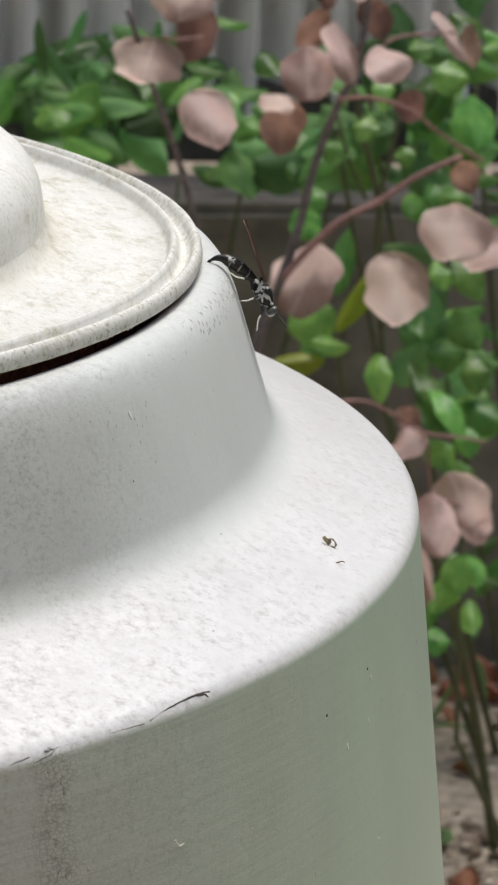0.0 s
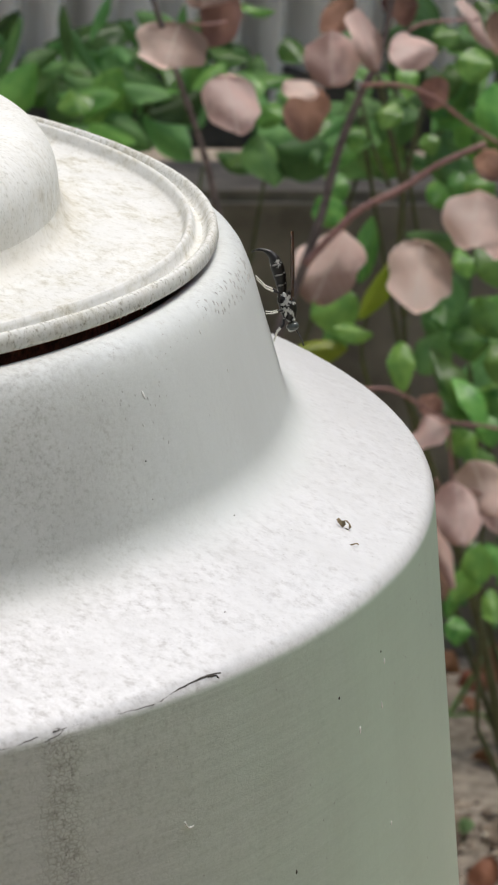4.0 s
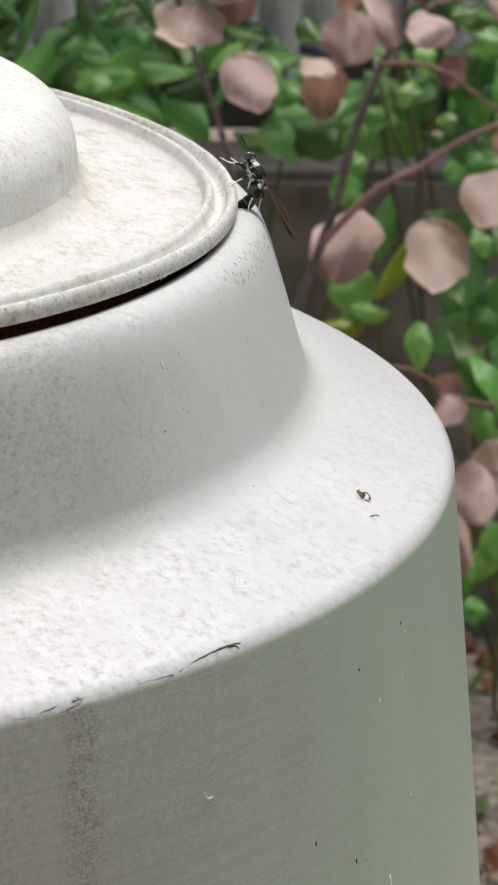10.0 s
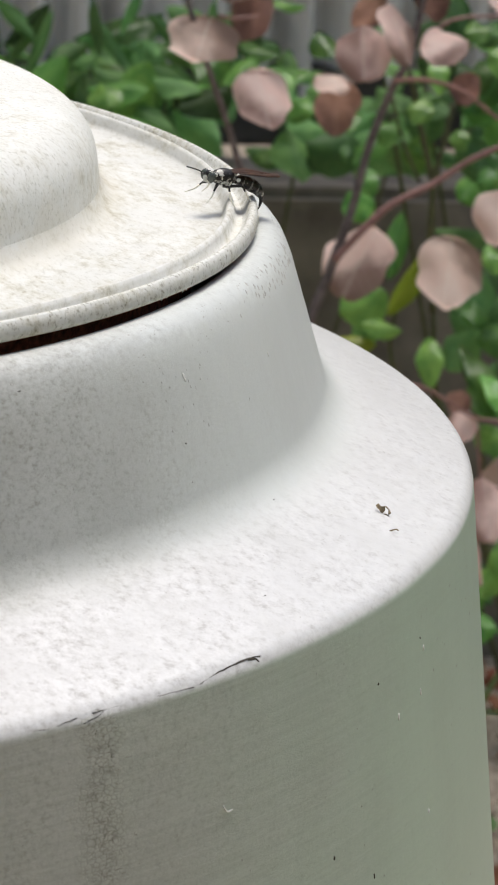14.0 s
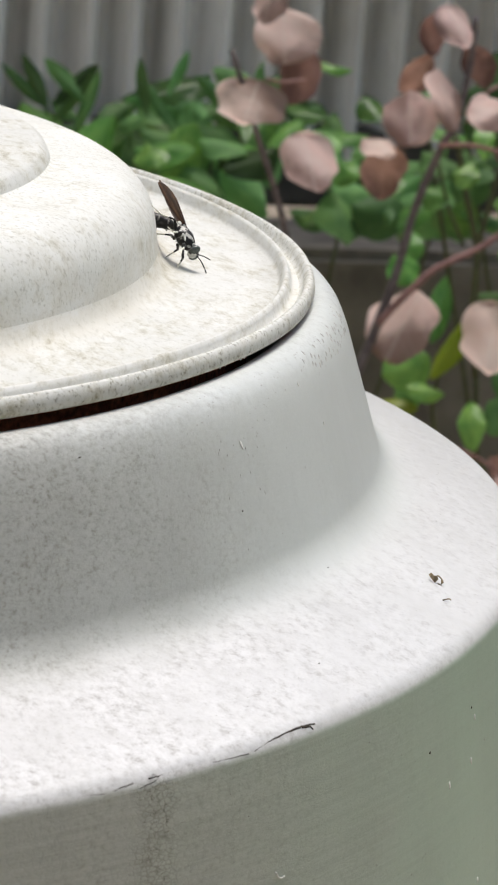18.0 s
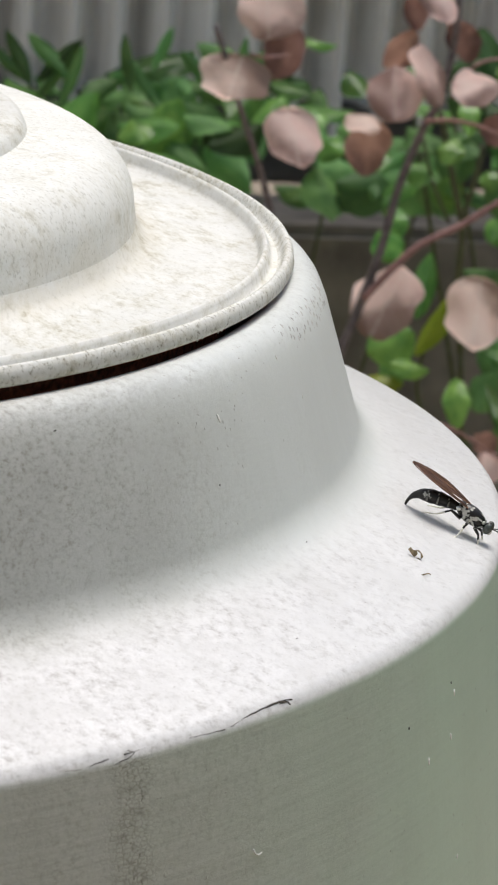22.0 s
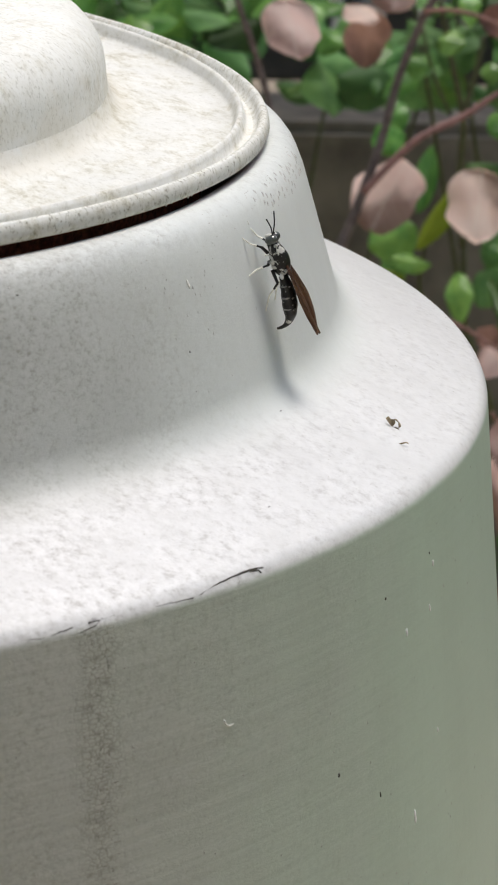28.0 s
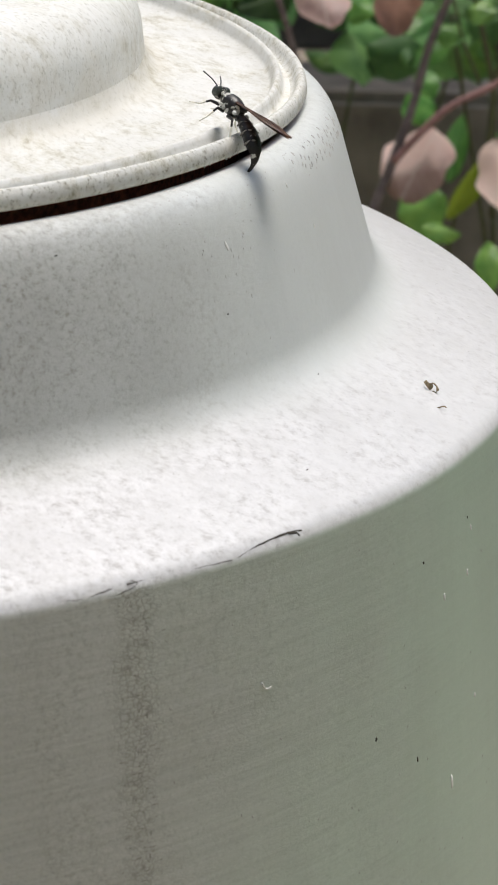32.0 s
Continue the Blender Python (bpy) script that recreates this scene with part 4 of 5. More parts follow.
leaf(green_shrub, "dull", (0.5853, 1.0018, -0.1325), 0.0219, 0.0280, 125.548, -28.0457, 4.08143)
leaf(green_shrub, "yellow", (0.4889, 0.8400, -0.2071), 0.0122, 0.0341, 18, -35, 0)
leaf(green_shrub, "yellow", (0.4622, 0.8400, -0.2365), 0.0125, 0.0290, 262, 0, -10)
leaf(green_shrub, "green", (0.4791, 0.8400, -0.2270), 0.0120, 0.0200, 100, 10, -20)
stem(green_shrub, "stem", MAT_GREENSTEM, [(0.5064, 0.8600, -0.2000), (0.5065, 0.8600, -0.1753), (0.5055, 0.8600, -0.1617), (0.4972, 0.8600, -0.1347), (0.4896, 0.8600, -0.1080)], 0.0019, 0.0013)
stem(green_shrub, "stem", MAT_GREENSTEM, [(0.5055, 0.8600, -0.1617), (0.5103, 0.8600, -0.1399), (0.5127, 0.8600, -0.1237)], 0.0015, 0.0010)
stem(green_shrub, "stem", MAT_GREENSTEM, [(0.4992, 0.8600, -0.1617), (0.4894, 0.8600, -0.1429), (0.4822, 0.8600, -0.1215)], 0.0009, 0.0007)
stem(green_shrub, "stem", MAT_GREENSTEM, [(0.5111, 0.8600, -0.2249), (0.5084, 0.8600, -0.2000)], 0.0019, 0.0013)
stem(green_shrub, "stem", MAT_GREENSTEM, [(0.4966, 0.8600, -0.2611), (0.4909, 0.8600, -0.2415), (0.4935, 0.8600, -0.2193)], 0.0014, 0.0010)
stem(green_shrub, "stem", MAT_GREENSTEM, [(0.5611, 0.8600, -0.3220), (0.5533, 0.8600, -0.2816), (0.5461, 0.8600, -0.2475)], 0.0013, 0.0009)
stem(green_shrub, "stem", MAT_GREENSTEM, [(0.5662, 0.8600, -0.4373), (0.5636, 0.8600, -0.3954), (0.5606, 0.8600, -0.3511), (0.5611, 0.8600, -0.3220)], 0.0013, 0.0009)
stem(green_shrub, "stem", MAT_GREENSTEM, [(0.5155, 0.8600, -0.2642), (0.5114, 0.8600, -0.2249)], 0.0019, 0.0013)
stem(green_shrub, "stem", MAT_GREENSTEM, [(0.62, 0.92, GROUND - 0.02), (0.58, 0.90, -0.40), (0.5155, 0.8600, -0.2642)], 0.003, 0.002)
stem(green_shrub, "stem", MAT_GREENSTEM, [(0.63, 0.91, GROUND - 0.02), (0.5662, 0.8600, -0.4373)], 0.002, 0.0014)


rnd = random.Random(5)
# low ground cover in front of the kerb and fence
cover = plant("ground_cover_plant", (0.42, 1.10, GROUND), "dense mid-green leafy plant growing before the fence", "plant")
for k in range(7):
    x = 0.30 + 0.045 * k
    stem(cover, "stem", MAT_GREENSTEM, [(0.42 + 0.02 * (k - 3), 1.10, GROUND - 0.01), (x * 0.6 + 0.17, 1.10, -0.40), (x, 1.10 + 0.02 * (k % 3), -0.20 + 0.012 * (k % 4))], 0.002, 0.001)
for k in range(290):
    u = rnd.random()
    x = 0.25 + 0.37 * u
    top = -0.138 - 0.02 * math.sin(u * 9) - 0.05 * max(0, u - 0.6)
    y = rnd.uniform(1.03, 1.19)
    z = max(-0.215 + (1.22 - y) * 0.2, top - abs(rnd.gauss(0, 0.035)))
    s = rnd.uniform(0.013, 0.036)
    if u > 0.33 and rnd.random() < 0.5:
        continue
    leaf(cover, "dull" if k % 4 else "green", (x, y, z), s * rnd.uniform(0.5, 0.95), s * 1.15, rnd.uniform(-130, 130), rnd.uniform(-45, 45), rnd.uniform(-45, 15))
for k in range(16):
    x = rnd.uniform(0.25, 0.48)
    leaf(cover, "dull", (x, 1.10, -0.128 + rnd.uniform(-0.01, 0.012)), rnd.uniform(0.006, 0.010), rnd.uniform(0.026, 0.040), rnd.uniform(-55, 55), rnd.uniform(-20, 20), rnd.uniform(0, 25))
back = plant("bushy_plant", (0.66, 1.05, GROUND), "bushy green plant with small leaves before the kerb", "plant")
for k in range(6):
    stem(back, "stem", MAT_GREENSTEM, [(0.66 + 0.01 * k, 1.05, GROUND - 0.01), (0.60 + 0.02 * k, 1.04, -0.38), (0.53 + 0.028 * k, 1.03 + 0.02 * (k % 3), -0.12)], 0.0022, 0.001)
for k in range(190):
    x = rnd.uniform(0.50, 0.72)
    z = -0.10 - 0.36 * rnd.random()
    y = rnd.uniform(0.95, 1.14)
    s = rnd.uniform(0.012, 0.032)
    if z < -0.36 and rnd.random() < 0.6:
        continue
    if z > -0.25 and rnd.random() < 0.3 or x < 0.60 and -0.36 < z < -0.19:
        continue
    leaf(back, "dull" if k % 2 else "green", (x, y, z), s * rnd.uniform(0.4, 0.7), s * 1.2, rnd.uniform(-140, 140), rnd.uniform(-40, 40), rnd.uniform(-55, 5))

# litter and seedlings on the soil
for kind, label, cat, spots in (
        ("sprout", "tiny pale green seedling on the soil", "seedling", [(0.5888, 0.9235, 0.0096, 0.0080), (0.6351, 1.1077, 0.0090, 0.0170), (0.5835, 0.9684, 0.0103, 0.0075)]),
        ("lime", "bright lime green crinkled weed leaf", "weed", [(0.5408, 0.8199, 0.0110, 0.0220)]),
        ("dead", "dry red-brown fallen leaf on the soil", "fallen leaf", [(0.6702, 1.1423, 0.024, 0.019), (0.6928, 1.1626, 0.026, 0.031), (0.5754, 0.8527, 0.0160, 0.022), (0.6747, 1.1856, 0.020, 0.014),
                                                                          (0.63, 1.12, 0.02, 0.02), (0.66, 1.10, 0.022, 0.018), (0.605, 1.06, 0.018, 0.02), (0.69, 1.09, 0.02, 0.024), (0.64, 1.02, 0.018, 0.016), (0.715, 1.18, 0.022, 0.02), (0.70, 1.14, 0.02, 0.024), (0.65, 1.16, 0.018, 0.024)])):
    for k, (x, y, w, h) in enumerate(spots):
        up = 0.25 if kind == "dead" else 0.5
        root = plant({"sprout": "seedling", "lime": "weed", "dead": "fallen_leaf"}[kind], (x, y, GROUND), label, cat)
        if kind == "dead":
            root["group"] = "fallen leaves"
        ob = leaf(root, kind, (x, y, GROUND + h * up), w, h, 25 * k - 30, 20 * k - 30, -35 if kind == "dead" else -15)
        ob.name = "blade"
        if kind != "dead":
            stem(root, "stalk", MAT_GREENSTEM, [(x, y, GROUND - 0.01), (x, y + 0.001, GROUND + h * 0.3)], 0.0008, 0.0006)
for k, pts in enumerate(([(0.636, 1.10, GROUND - 0.01), (0.655, 1.09, GROUND + 0.035), (0.645, 1.08, GROUND + 0.06)], [(0.66, 1.06, GROUND - 0.005), (0.645, 1.05, GROUND + 0.018), (0.62, 1.045, GROUND + 0.02)], [(0.69, 1.13, GROUND - 0.01), (0.68, 1.12, GROUND + 0.03), (0.65, 1.11, GROUND + 0.05)])):
    root = plant("grass_blade", pts[0], "single green grass blade bending over soil", "grass")
    verts, faces = tube([Vector(p) - Vector(pts[0]) for p in pts], 0.0022, 0.0006, 4)
    obj("blade", verts, faces, MAT_SPROUT, True, root)


def clods():
    ico = bmesh.new()
    bmesh.ops.create_icosphere(ico, subdivisions=2, radius=1)
    base = [v.co.copy() for v in ico.verts]
    tri = [tuple(v.index for v in f.verts) for f in ico.faces]
    ico.free()
    verts, faces = [], []
    r2 = random.Random(11)
    for k in range(5000):
        x, y = r2.uniform(0.44, 0.80), r2.uniform(0.68, 1.21)
        s = 0.0009 + 0.0042 * r2.random() ** 3.5
        off, squash = Vector((r2.random() * 90, r2.random() * 90, 0)), r2.uniform(0.5, 0.9)
        z = GROUND + 0.008 * noise.noise((x * 12, y * 12, 3)) - 0.004
        o = len(verts)
        verts += [(x + c.x * q, y + c.y * q, z + c.z * q * squash) for c in base for q in [s * (1 + 0.45 * noise.noise(c * 1.4 + off))]]
        faces += [(a + o, b + o, c + o) for a, b, c in tri]
    return tagged(obj("soil_clods", verts, faces, MAT_CLOD, False), "crumbs and small pebbles of dry brown soil", "soil", kind="stuff")


clods()


# ---- marks on the bin ----
def on_bin(theta, z, lift=0.0):
    """A place on the outside of the bin and the outward normal there."""
    for (r0, z0), (r1, z1) in zip(OUTLINE, OUTLINE[1:]):
        if z >= z1:
            break
    u = min(1.0, max(0.0, (z0 - z) / (z0 - z1)))
    r = r0 + (r1 - r0) * u
    a = radians(theta)
    nrm = Vector(((z0 - z1) * math.cos(a), (z0 - z1) * math.sin(a), r1 - r0)).normalized()
    drop = sag(theta) * min(1, (z + 0.013) / 0.007) if z > -0.013 else 0
    return Vector((r * math.cos(a), r * math.sin(a), z - drop)) + nrm * lift, nrm


def blob(name, at, nrm, size, material, label, category, seed, turn=0.0):
    bm = bmesh.new()
    bmesh.ops.create_icosphere(bm, subdivisions=2, radius=1)
    off = Vector((seed * 3.1, 1.7, seed))
    for v in bm.verts:
        v.co *= 1 + 0.35 * noise.noise(v.co * 1.5 + off)
    rot = nrm.to_track_quat("Z", "Y").to_matrix().to_4x4() @ pose(0, 0, 0, 0, 0, turn)
    bm.transform(Matrix.Diagonal((*size, 1)))
    me = bpy.data.meshes.new(name)
    bm.to_mesh(me)
    bm.free()
    me.polygons.foreach_set("use_smooth", [True] * len(me.polygons))
    me.materials.append(material)
    ob = new(name, me)
    ob.matrix_world = Matrix.Translation(at) @ rot
    return tagged(ob, label, category, "specks on the bin")


for k, (th, z, sx, sy, turn) in enumerate(((-39.3, -0.0607, 0.0003, 0.00065, 0), (-36.5, -0.0597, 0.00028, 0.0006, 10), (-39.3, -0.0888, 0.0004, 0.0012, 5), (-42.2, -0.0121, 0.0003, 0.0008, 20),
                                          (-35.8, -0.0535, 0.0003, 0.0005, 0), (-33.4, -0.0075, 0.0002, 0.0004, 0), (-31.0, -0.0150, 0.0002, 0.0004, 0), (-36.2, -0.0790, 0.0003, 0.0004, 0))):
    at, nrm = on_bin(th, z)
    blob("white_speck", at, nrm, (sx * 1.05, sy * 1.0, 0.00014), MAT_WHITE, "small white dropping stuck on grey plastic", "speck", k, turn)
for k, (th, z, sx, sy, turn) in enumerate(((-41.3, -0.0537, 0.0003, 0.0005, 30), (-42.6, -0.0816, 0.00025, 0.0010, 10), (-36.2, -0.0516, 0.00025, 0.0005, 0), (-55.2, -0.0075, 0.0004, 0.00018, 10),
                                          (-43.5, -0.0210, 0.0002, 0.0003, 0), (-46.4, -0.0380, 0.0003, 0.0002, 0), (-37.0, -0.0330, 0.0003, 0.0002, 0), (-46.0, -0.0750, 0.0003, 0.0008, 0))):
    at, nrm = on_bin(th, z)
    blob("dark_speck", at, nrm, (sx * 0.85, sy * 0.45, 0.00008), MAT_GRIME, "tiny dark speck of dirt on grey plastic", "speck", 20 + k, turn)
at, nrm = on_bin(-53.4, -0.0606, 0.0002)
side = Vector((0, 0, 1)).cross(nrm).normalized()
verts, faces = tube([p - at for p in (at - side * 0.0009 + Vector((0, 0, 0.0008)), at - side * 0.0003, at + side * 0.0004 - Vector((0, 0, 0.0003)), at + side * 0.0011 - Vector((0, 0, 0.0002)))], 0.00015, 0.00010, 6)
curl = tagged(obj("white_fibre", verts, faces, MAT_WHITE), "curled white fibre stuck to grey plastic", "fibre")
curl.location = at
# a flake and a splinter lying on the shoulder
at, nrm = on_bin(-31.5, -0.0376, 0.0004)
flake = tagged(new("plant_debris"), "small brown curled plant scrap on the shoulder", "debris")
flake.matrix_world = Matrix.Translation(at) @ Vector((0.1, -0.78, 0.62)).to_track_quat("Z", "Y").to_matrix().to_4x4()
for nm, outline, lift in (("scrap", [(-1.5, 1.0), (-0.9, 1.25), (-0.5, 0.7), (0.1, 0.5), (0.2, -0.1), (-0.4, -0.5), (-0.9, -0.1), (-1.3, 0.3)], 0.30),
                          ("curl", [(0.0, 0.6), (0.9, 0.7), (1.4, 0.1), (1.3, -0.7), (0.7, -1.0), (0.9, -0.5), (0.9, 0.0), (0.4, 0.2)], 0.45),
                          ("chip", [(-0.2, -0.6), (0.4, -0.7), (0.8, -1.1), (0.5, -1.4), (-0.1, -1.1)], 0.15)):
    n = len(outline)
    bottom = [(0.75 * x * MM, 0.95 * y * MM, (lift * 0.5 + 0.3 * math.sin(3 * x + 2 * y)) * MM) for x, y in outline]
    verts = bottom + [(x, y, z + 0.00012) for x, y, z in bottom]
    faces = [tuple(range(n))[::-1], tuple(range(n, 2 * n))] + [(k, (k + 1) % n, n + (k + 1) % n, n + k) for k in range(n)]
    obj(nm, verts, faces, MAT_SCRAP, False, flake)
at, nrm = on_bin(-33.2, -0.0387, 0.0002)
side = Vector((0, 0, 1)).cross(nrm).normalized()
verts, faces = tube([Vector((-0.00075, 0.0001, -0.00025)), Vector((-0.0002, 0, 0.0)), Vector((0.00055, -0.0001, 0.00018)), Vector((0.0008, -0.0003, 0.0)),], 0.00014, 0.00010, 6)
chip = tagged(obj("wood_splinter", verts, faces, MAT_SCRAP), "thin brown splinter lying on the shoulder", "splinter")
chip.location = at


def edge_crack(line, r0, r1, seed, label):
    """A split in the plastic along the shoulder's edge, through places (angle, height)."""
    pts = []
    for (t0, z0), (t1, z1) in zip(line, line[1:]):
        for i in range(4):
            u = i / 4
            p, n = on_bin(t0 + (t1 - t0) * u, z0 + (z1 - z0) * u + 0.00012 * noise.noise((t0 * 3 + u * 3, seed, 0)), -0.00004)
            pts.append(p - Vector((0, 0, GROUND)))
    verts, faces = tube(pts, r0, r1, 6, 1.0)
    return obj("crack", verts, faces, MAT_GRIME, True, compost_bin, label)


edge_crack([(-54.6, -0.04221), (-54.0, -0.04183), (-53.36, -0.04158), (-52.6, -0.04139), (-51.7, -0.04131), (-51.0, -0.04137), (-50.4, -0.04158)], 0.00007, 0.00013, 1, "thin dark split along the shoulder edge")
edge_crack([(-51.4, -0.04140), (-50.9, -0.0416), (-50.75, -0.0422)], 0.00018, 0.00012, 4, "thin dark split along the shoulder edge")
edge_crack([(-63.3, -0.04217), (-62.5, -0.04249), (-61.75, -0.04213), (-61.0, -0.04192)], 0.00006, 0.00008, 2, "fine dark scuff along the shoulder edge")
edge_crack([(-60.43, -0.0419), (-59.3, -0.04179), (-58.1, -0.04181)], 0.00009, 0.00004, 3, "fine dark scuff along the shoulder edge")
edge_crack([(-61.0, -0.0428), (-60.2, -0.0424), (-59.9, -0.0420), (-60.3, -0.0414)], 0.00005, 0.00007, 6, "fine dark scuff along the shoulder edge")
edge_crack([(-57.0, -0.0420), (-55.8, -0.04219), (-54.7, -0.04229)], 0.00004, 0.00007, 5, "fine dark scuff along the shoulder edge")


def embossed_marks():
    """Worn raised marks in three short rows on the crown of the neck."""
    r5 = random.Random(4)
    verts, faces = [], []
    for row in range(3):
        th = -31.0 + 1.2 * row
        while th < -17:
            z = -0.0050 - 0.0012 * row + r5.uniform(-0.0005, 0.0005)
            at, nrm = on_bin(th, z, 0.0)
            side = Vector((0, 0, 1)).cross(nrm).normalized()
            up = nrm.cross(side)
            for x0, y0, x1, y1 in ((-0.3, -0.35, 0.0, 0.35), (0.0, 0.35, 0.3, -0.1)):
                w = r5.uniform(0.10, 0.20)
                p, q = at + (side * x0 + up * y0) * MM, at + (side * x1 * r5.uniform(0.3, 1) + up * y1) * MM
                across = nrm.cross(q - p).normalized() * w * MM
                o = len(verts)
                verts += [p + across, p - across, q - across, q + across] + [c + nrm * 0.00009 for c in (p + across * 0.5, p - across * 0.5, q - across * 0.5, q + across * 0.5)]
                faces += [(o + 4, o + 5, o + 6, o + 7)] + [(o + k, o + (k + 1) % 4, o + 4 + (k + 1) % 4, o + 4 + k) for k in range(4)]
            th += r5.uniform(0.4, 1.7)
    low = Vector((0, 0, GROUND))
    return obj("embossing", [c - low for c in verts], faces, MAT_GRIT, False, compost_bin, "worn raised moulding marks")


embossed_marks()


def rim_grime():
    """Crusty grime on the lid's rim, in the gap and along the neck's top edge."""
    ico = bmesh.new()
    bmesh.ops.create_icosphere(ico, subdivisions=1, radius=1)
    base = [v.co.copy() for v in ico.verts]
    tri = [tuple(v.index for v in f.verts) for f in ico.faces]
    ico.free()
    r3 = random.Random(3)
    made = {}
    for name, count, mat_, where in (("rim_grime", 200, MAT_FLECK, "rim"), ("crust", 260, MAT_GRIT, "neck")):
        verts, faces = [], []
        for k in range(count):
            th = r3.uniform(-75, 25)
            a = radians(th)
            n0 = Vector((math.cos(a), math.sin(a), 0.3)).normalized()
            if where == "rim":
                z = r3.uniform(0.0018, 0.0034) - 0.004
                r, s = 0.16105 - max(0, z + 0.001) * 0.3, r3.uniform(0.00005, 0.00014)
                c0 = Vector((r * math.cos(a), r * math.sin(a), z))
            else:
                c0, n0 = on_bin(th, -0.0042 - 0.004 * r3.random() ** 2)
                s = r3.uniform(0.00005, 0.00015)
            stretch = r3.uniform(1, 2.2)
            t = Vector((-math.sin(a), math.cos(a), 0))
            w = n0.cross(t)
            o = len(verts)
            verts += [c0 + t * c.x * s * stretch + w * c.y * s + n0 * c.z * s * 0.35 for c in base]
            faces += [(i + o, j + o, k2 + o) for i, j, k2 in tri]
        made[name] = tagged(obj(name, verts, faces, mat_, False), "dark crusted grime along the lid rim" if where == "rim" else "rough grey crust along the neck edge", "grime", kind="stuff")
    return made


rim_grime()


def wall_flecks():
    """Flat flecks of dirt: a rough dark run below the split, and loose specks on neck, shoulder and wall."""
    r4 = random.Random(8)
    ring = 7
    verts, faces = [], []

    def fleck(th, z, sx, sz):
        at, nrm = on_bin(th, z, 0.00003)
        side = Vector((0, 0, 1)).cross(nrm).normalized()
        up = nrm.cross(side)
        o = len(verts)
        for i in range(ring):
            a = 2 * math.pi * i / ring
            k = r4.uniform(0.5, 1.2)
            verts.append(at + side * (math.cos(a) * sx * k) + up * (math.sin(a) * sz * k))
        verts.append(at + nrm * min(sx, sz) * 0.5)
        faces.extend((o + i, o + (i + 1) % ring, o + ring) for i in range(ring))

    for k in range(60):
        fleck(r4.uniform(-70, -40), r4.uniform(-0.0270, -0.0085), r4.uniform(0.00003, 0.0001), r4.uniform(0.00006, 0.00025))
    for k in range(25):
        fleck(r4.gauss(-42, 3), r4.uniform(-0.0200, -0.0085), r4.uniform(0.00004, 0.00013), r4.uniform(0.0001, 0.0004))
    for k in range(260):
        fleck(r4.uniform(-64, -5), r4.uniform(-0.0404, -0.0356), r4.uniform(0.00004, 0.00014), r4.uniform(0.00004, 0.0001))
    for k in range(260):
        fleck(r4.uniform(-70, -26), r4.uniform(-0.13, -0.0437), r4.uniform(0.00004, 0.00014), r4.uniform(0.00005, 0.0003))
    tagged(obj("dirt_flecks", verts, faces, MAT_FLECK, False), "scattered specks of dirt on weathered grey plastic", "dirt", kind="stuff")
    # fine crazing in short broken rows below the scuffed edge
    verts, faces = [], []
    z = -0.0432
    while z > -0.130:
        mid = -60.2 + 0.5 * noise.noise((z * 160, 5, 0)) - 6 * (z + 0.043)
        for k in range(r4.choice((1, 2, 2, 3))):
            fleck(mid + r4.gauss(0, 0.5), z + r4.uniform(-0.0003, 0.0003), r4.uniform(0.00015, 0.0008), r4.uniform(0.00003, 0.00008))
        if r4.random() < 0.45:
            fleck(mid + r4.gauss(0, 0.3), z, r4.uniform(0.00004, 0.00012), r4.uniform(0.0002, 0.0007))
        z -= r4.uniform(0.0005, 0.0012)
    return tagged(obj("crazing", verts, faces, MAT_CRAZE, False), "fine dark crazing running down grey plastic", "crazing", kind="stuff")


wall_flecks()


# ---- the fly ----
def ellipsoid(name, centre, radii, material, parent, label="", shape=None, sub=3, pitch=0.0):
    bm = bmesh.new()
    bmesh.ops.create_icosphere(bm, subdivisions=sub, radius=1)
    for v in bm.verts:
        if shape:
            v.co = shape(v.co)
    bm.transform(Matrix.Translation(centre) @ pose(0, 0, 0, 0, pitch, 0) @ Matrix.Diagonal((*radii, 1)))
    return part(name, bm, material, parent, label)




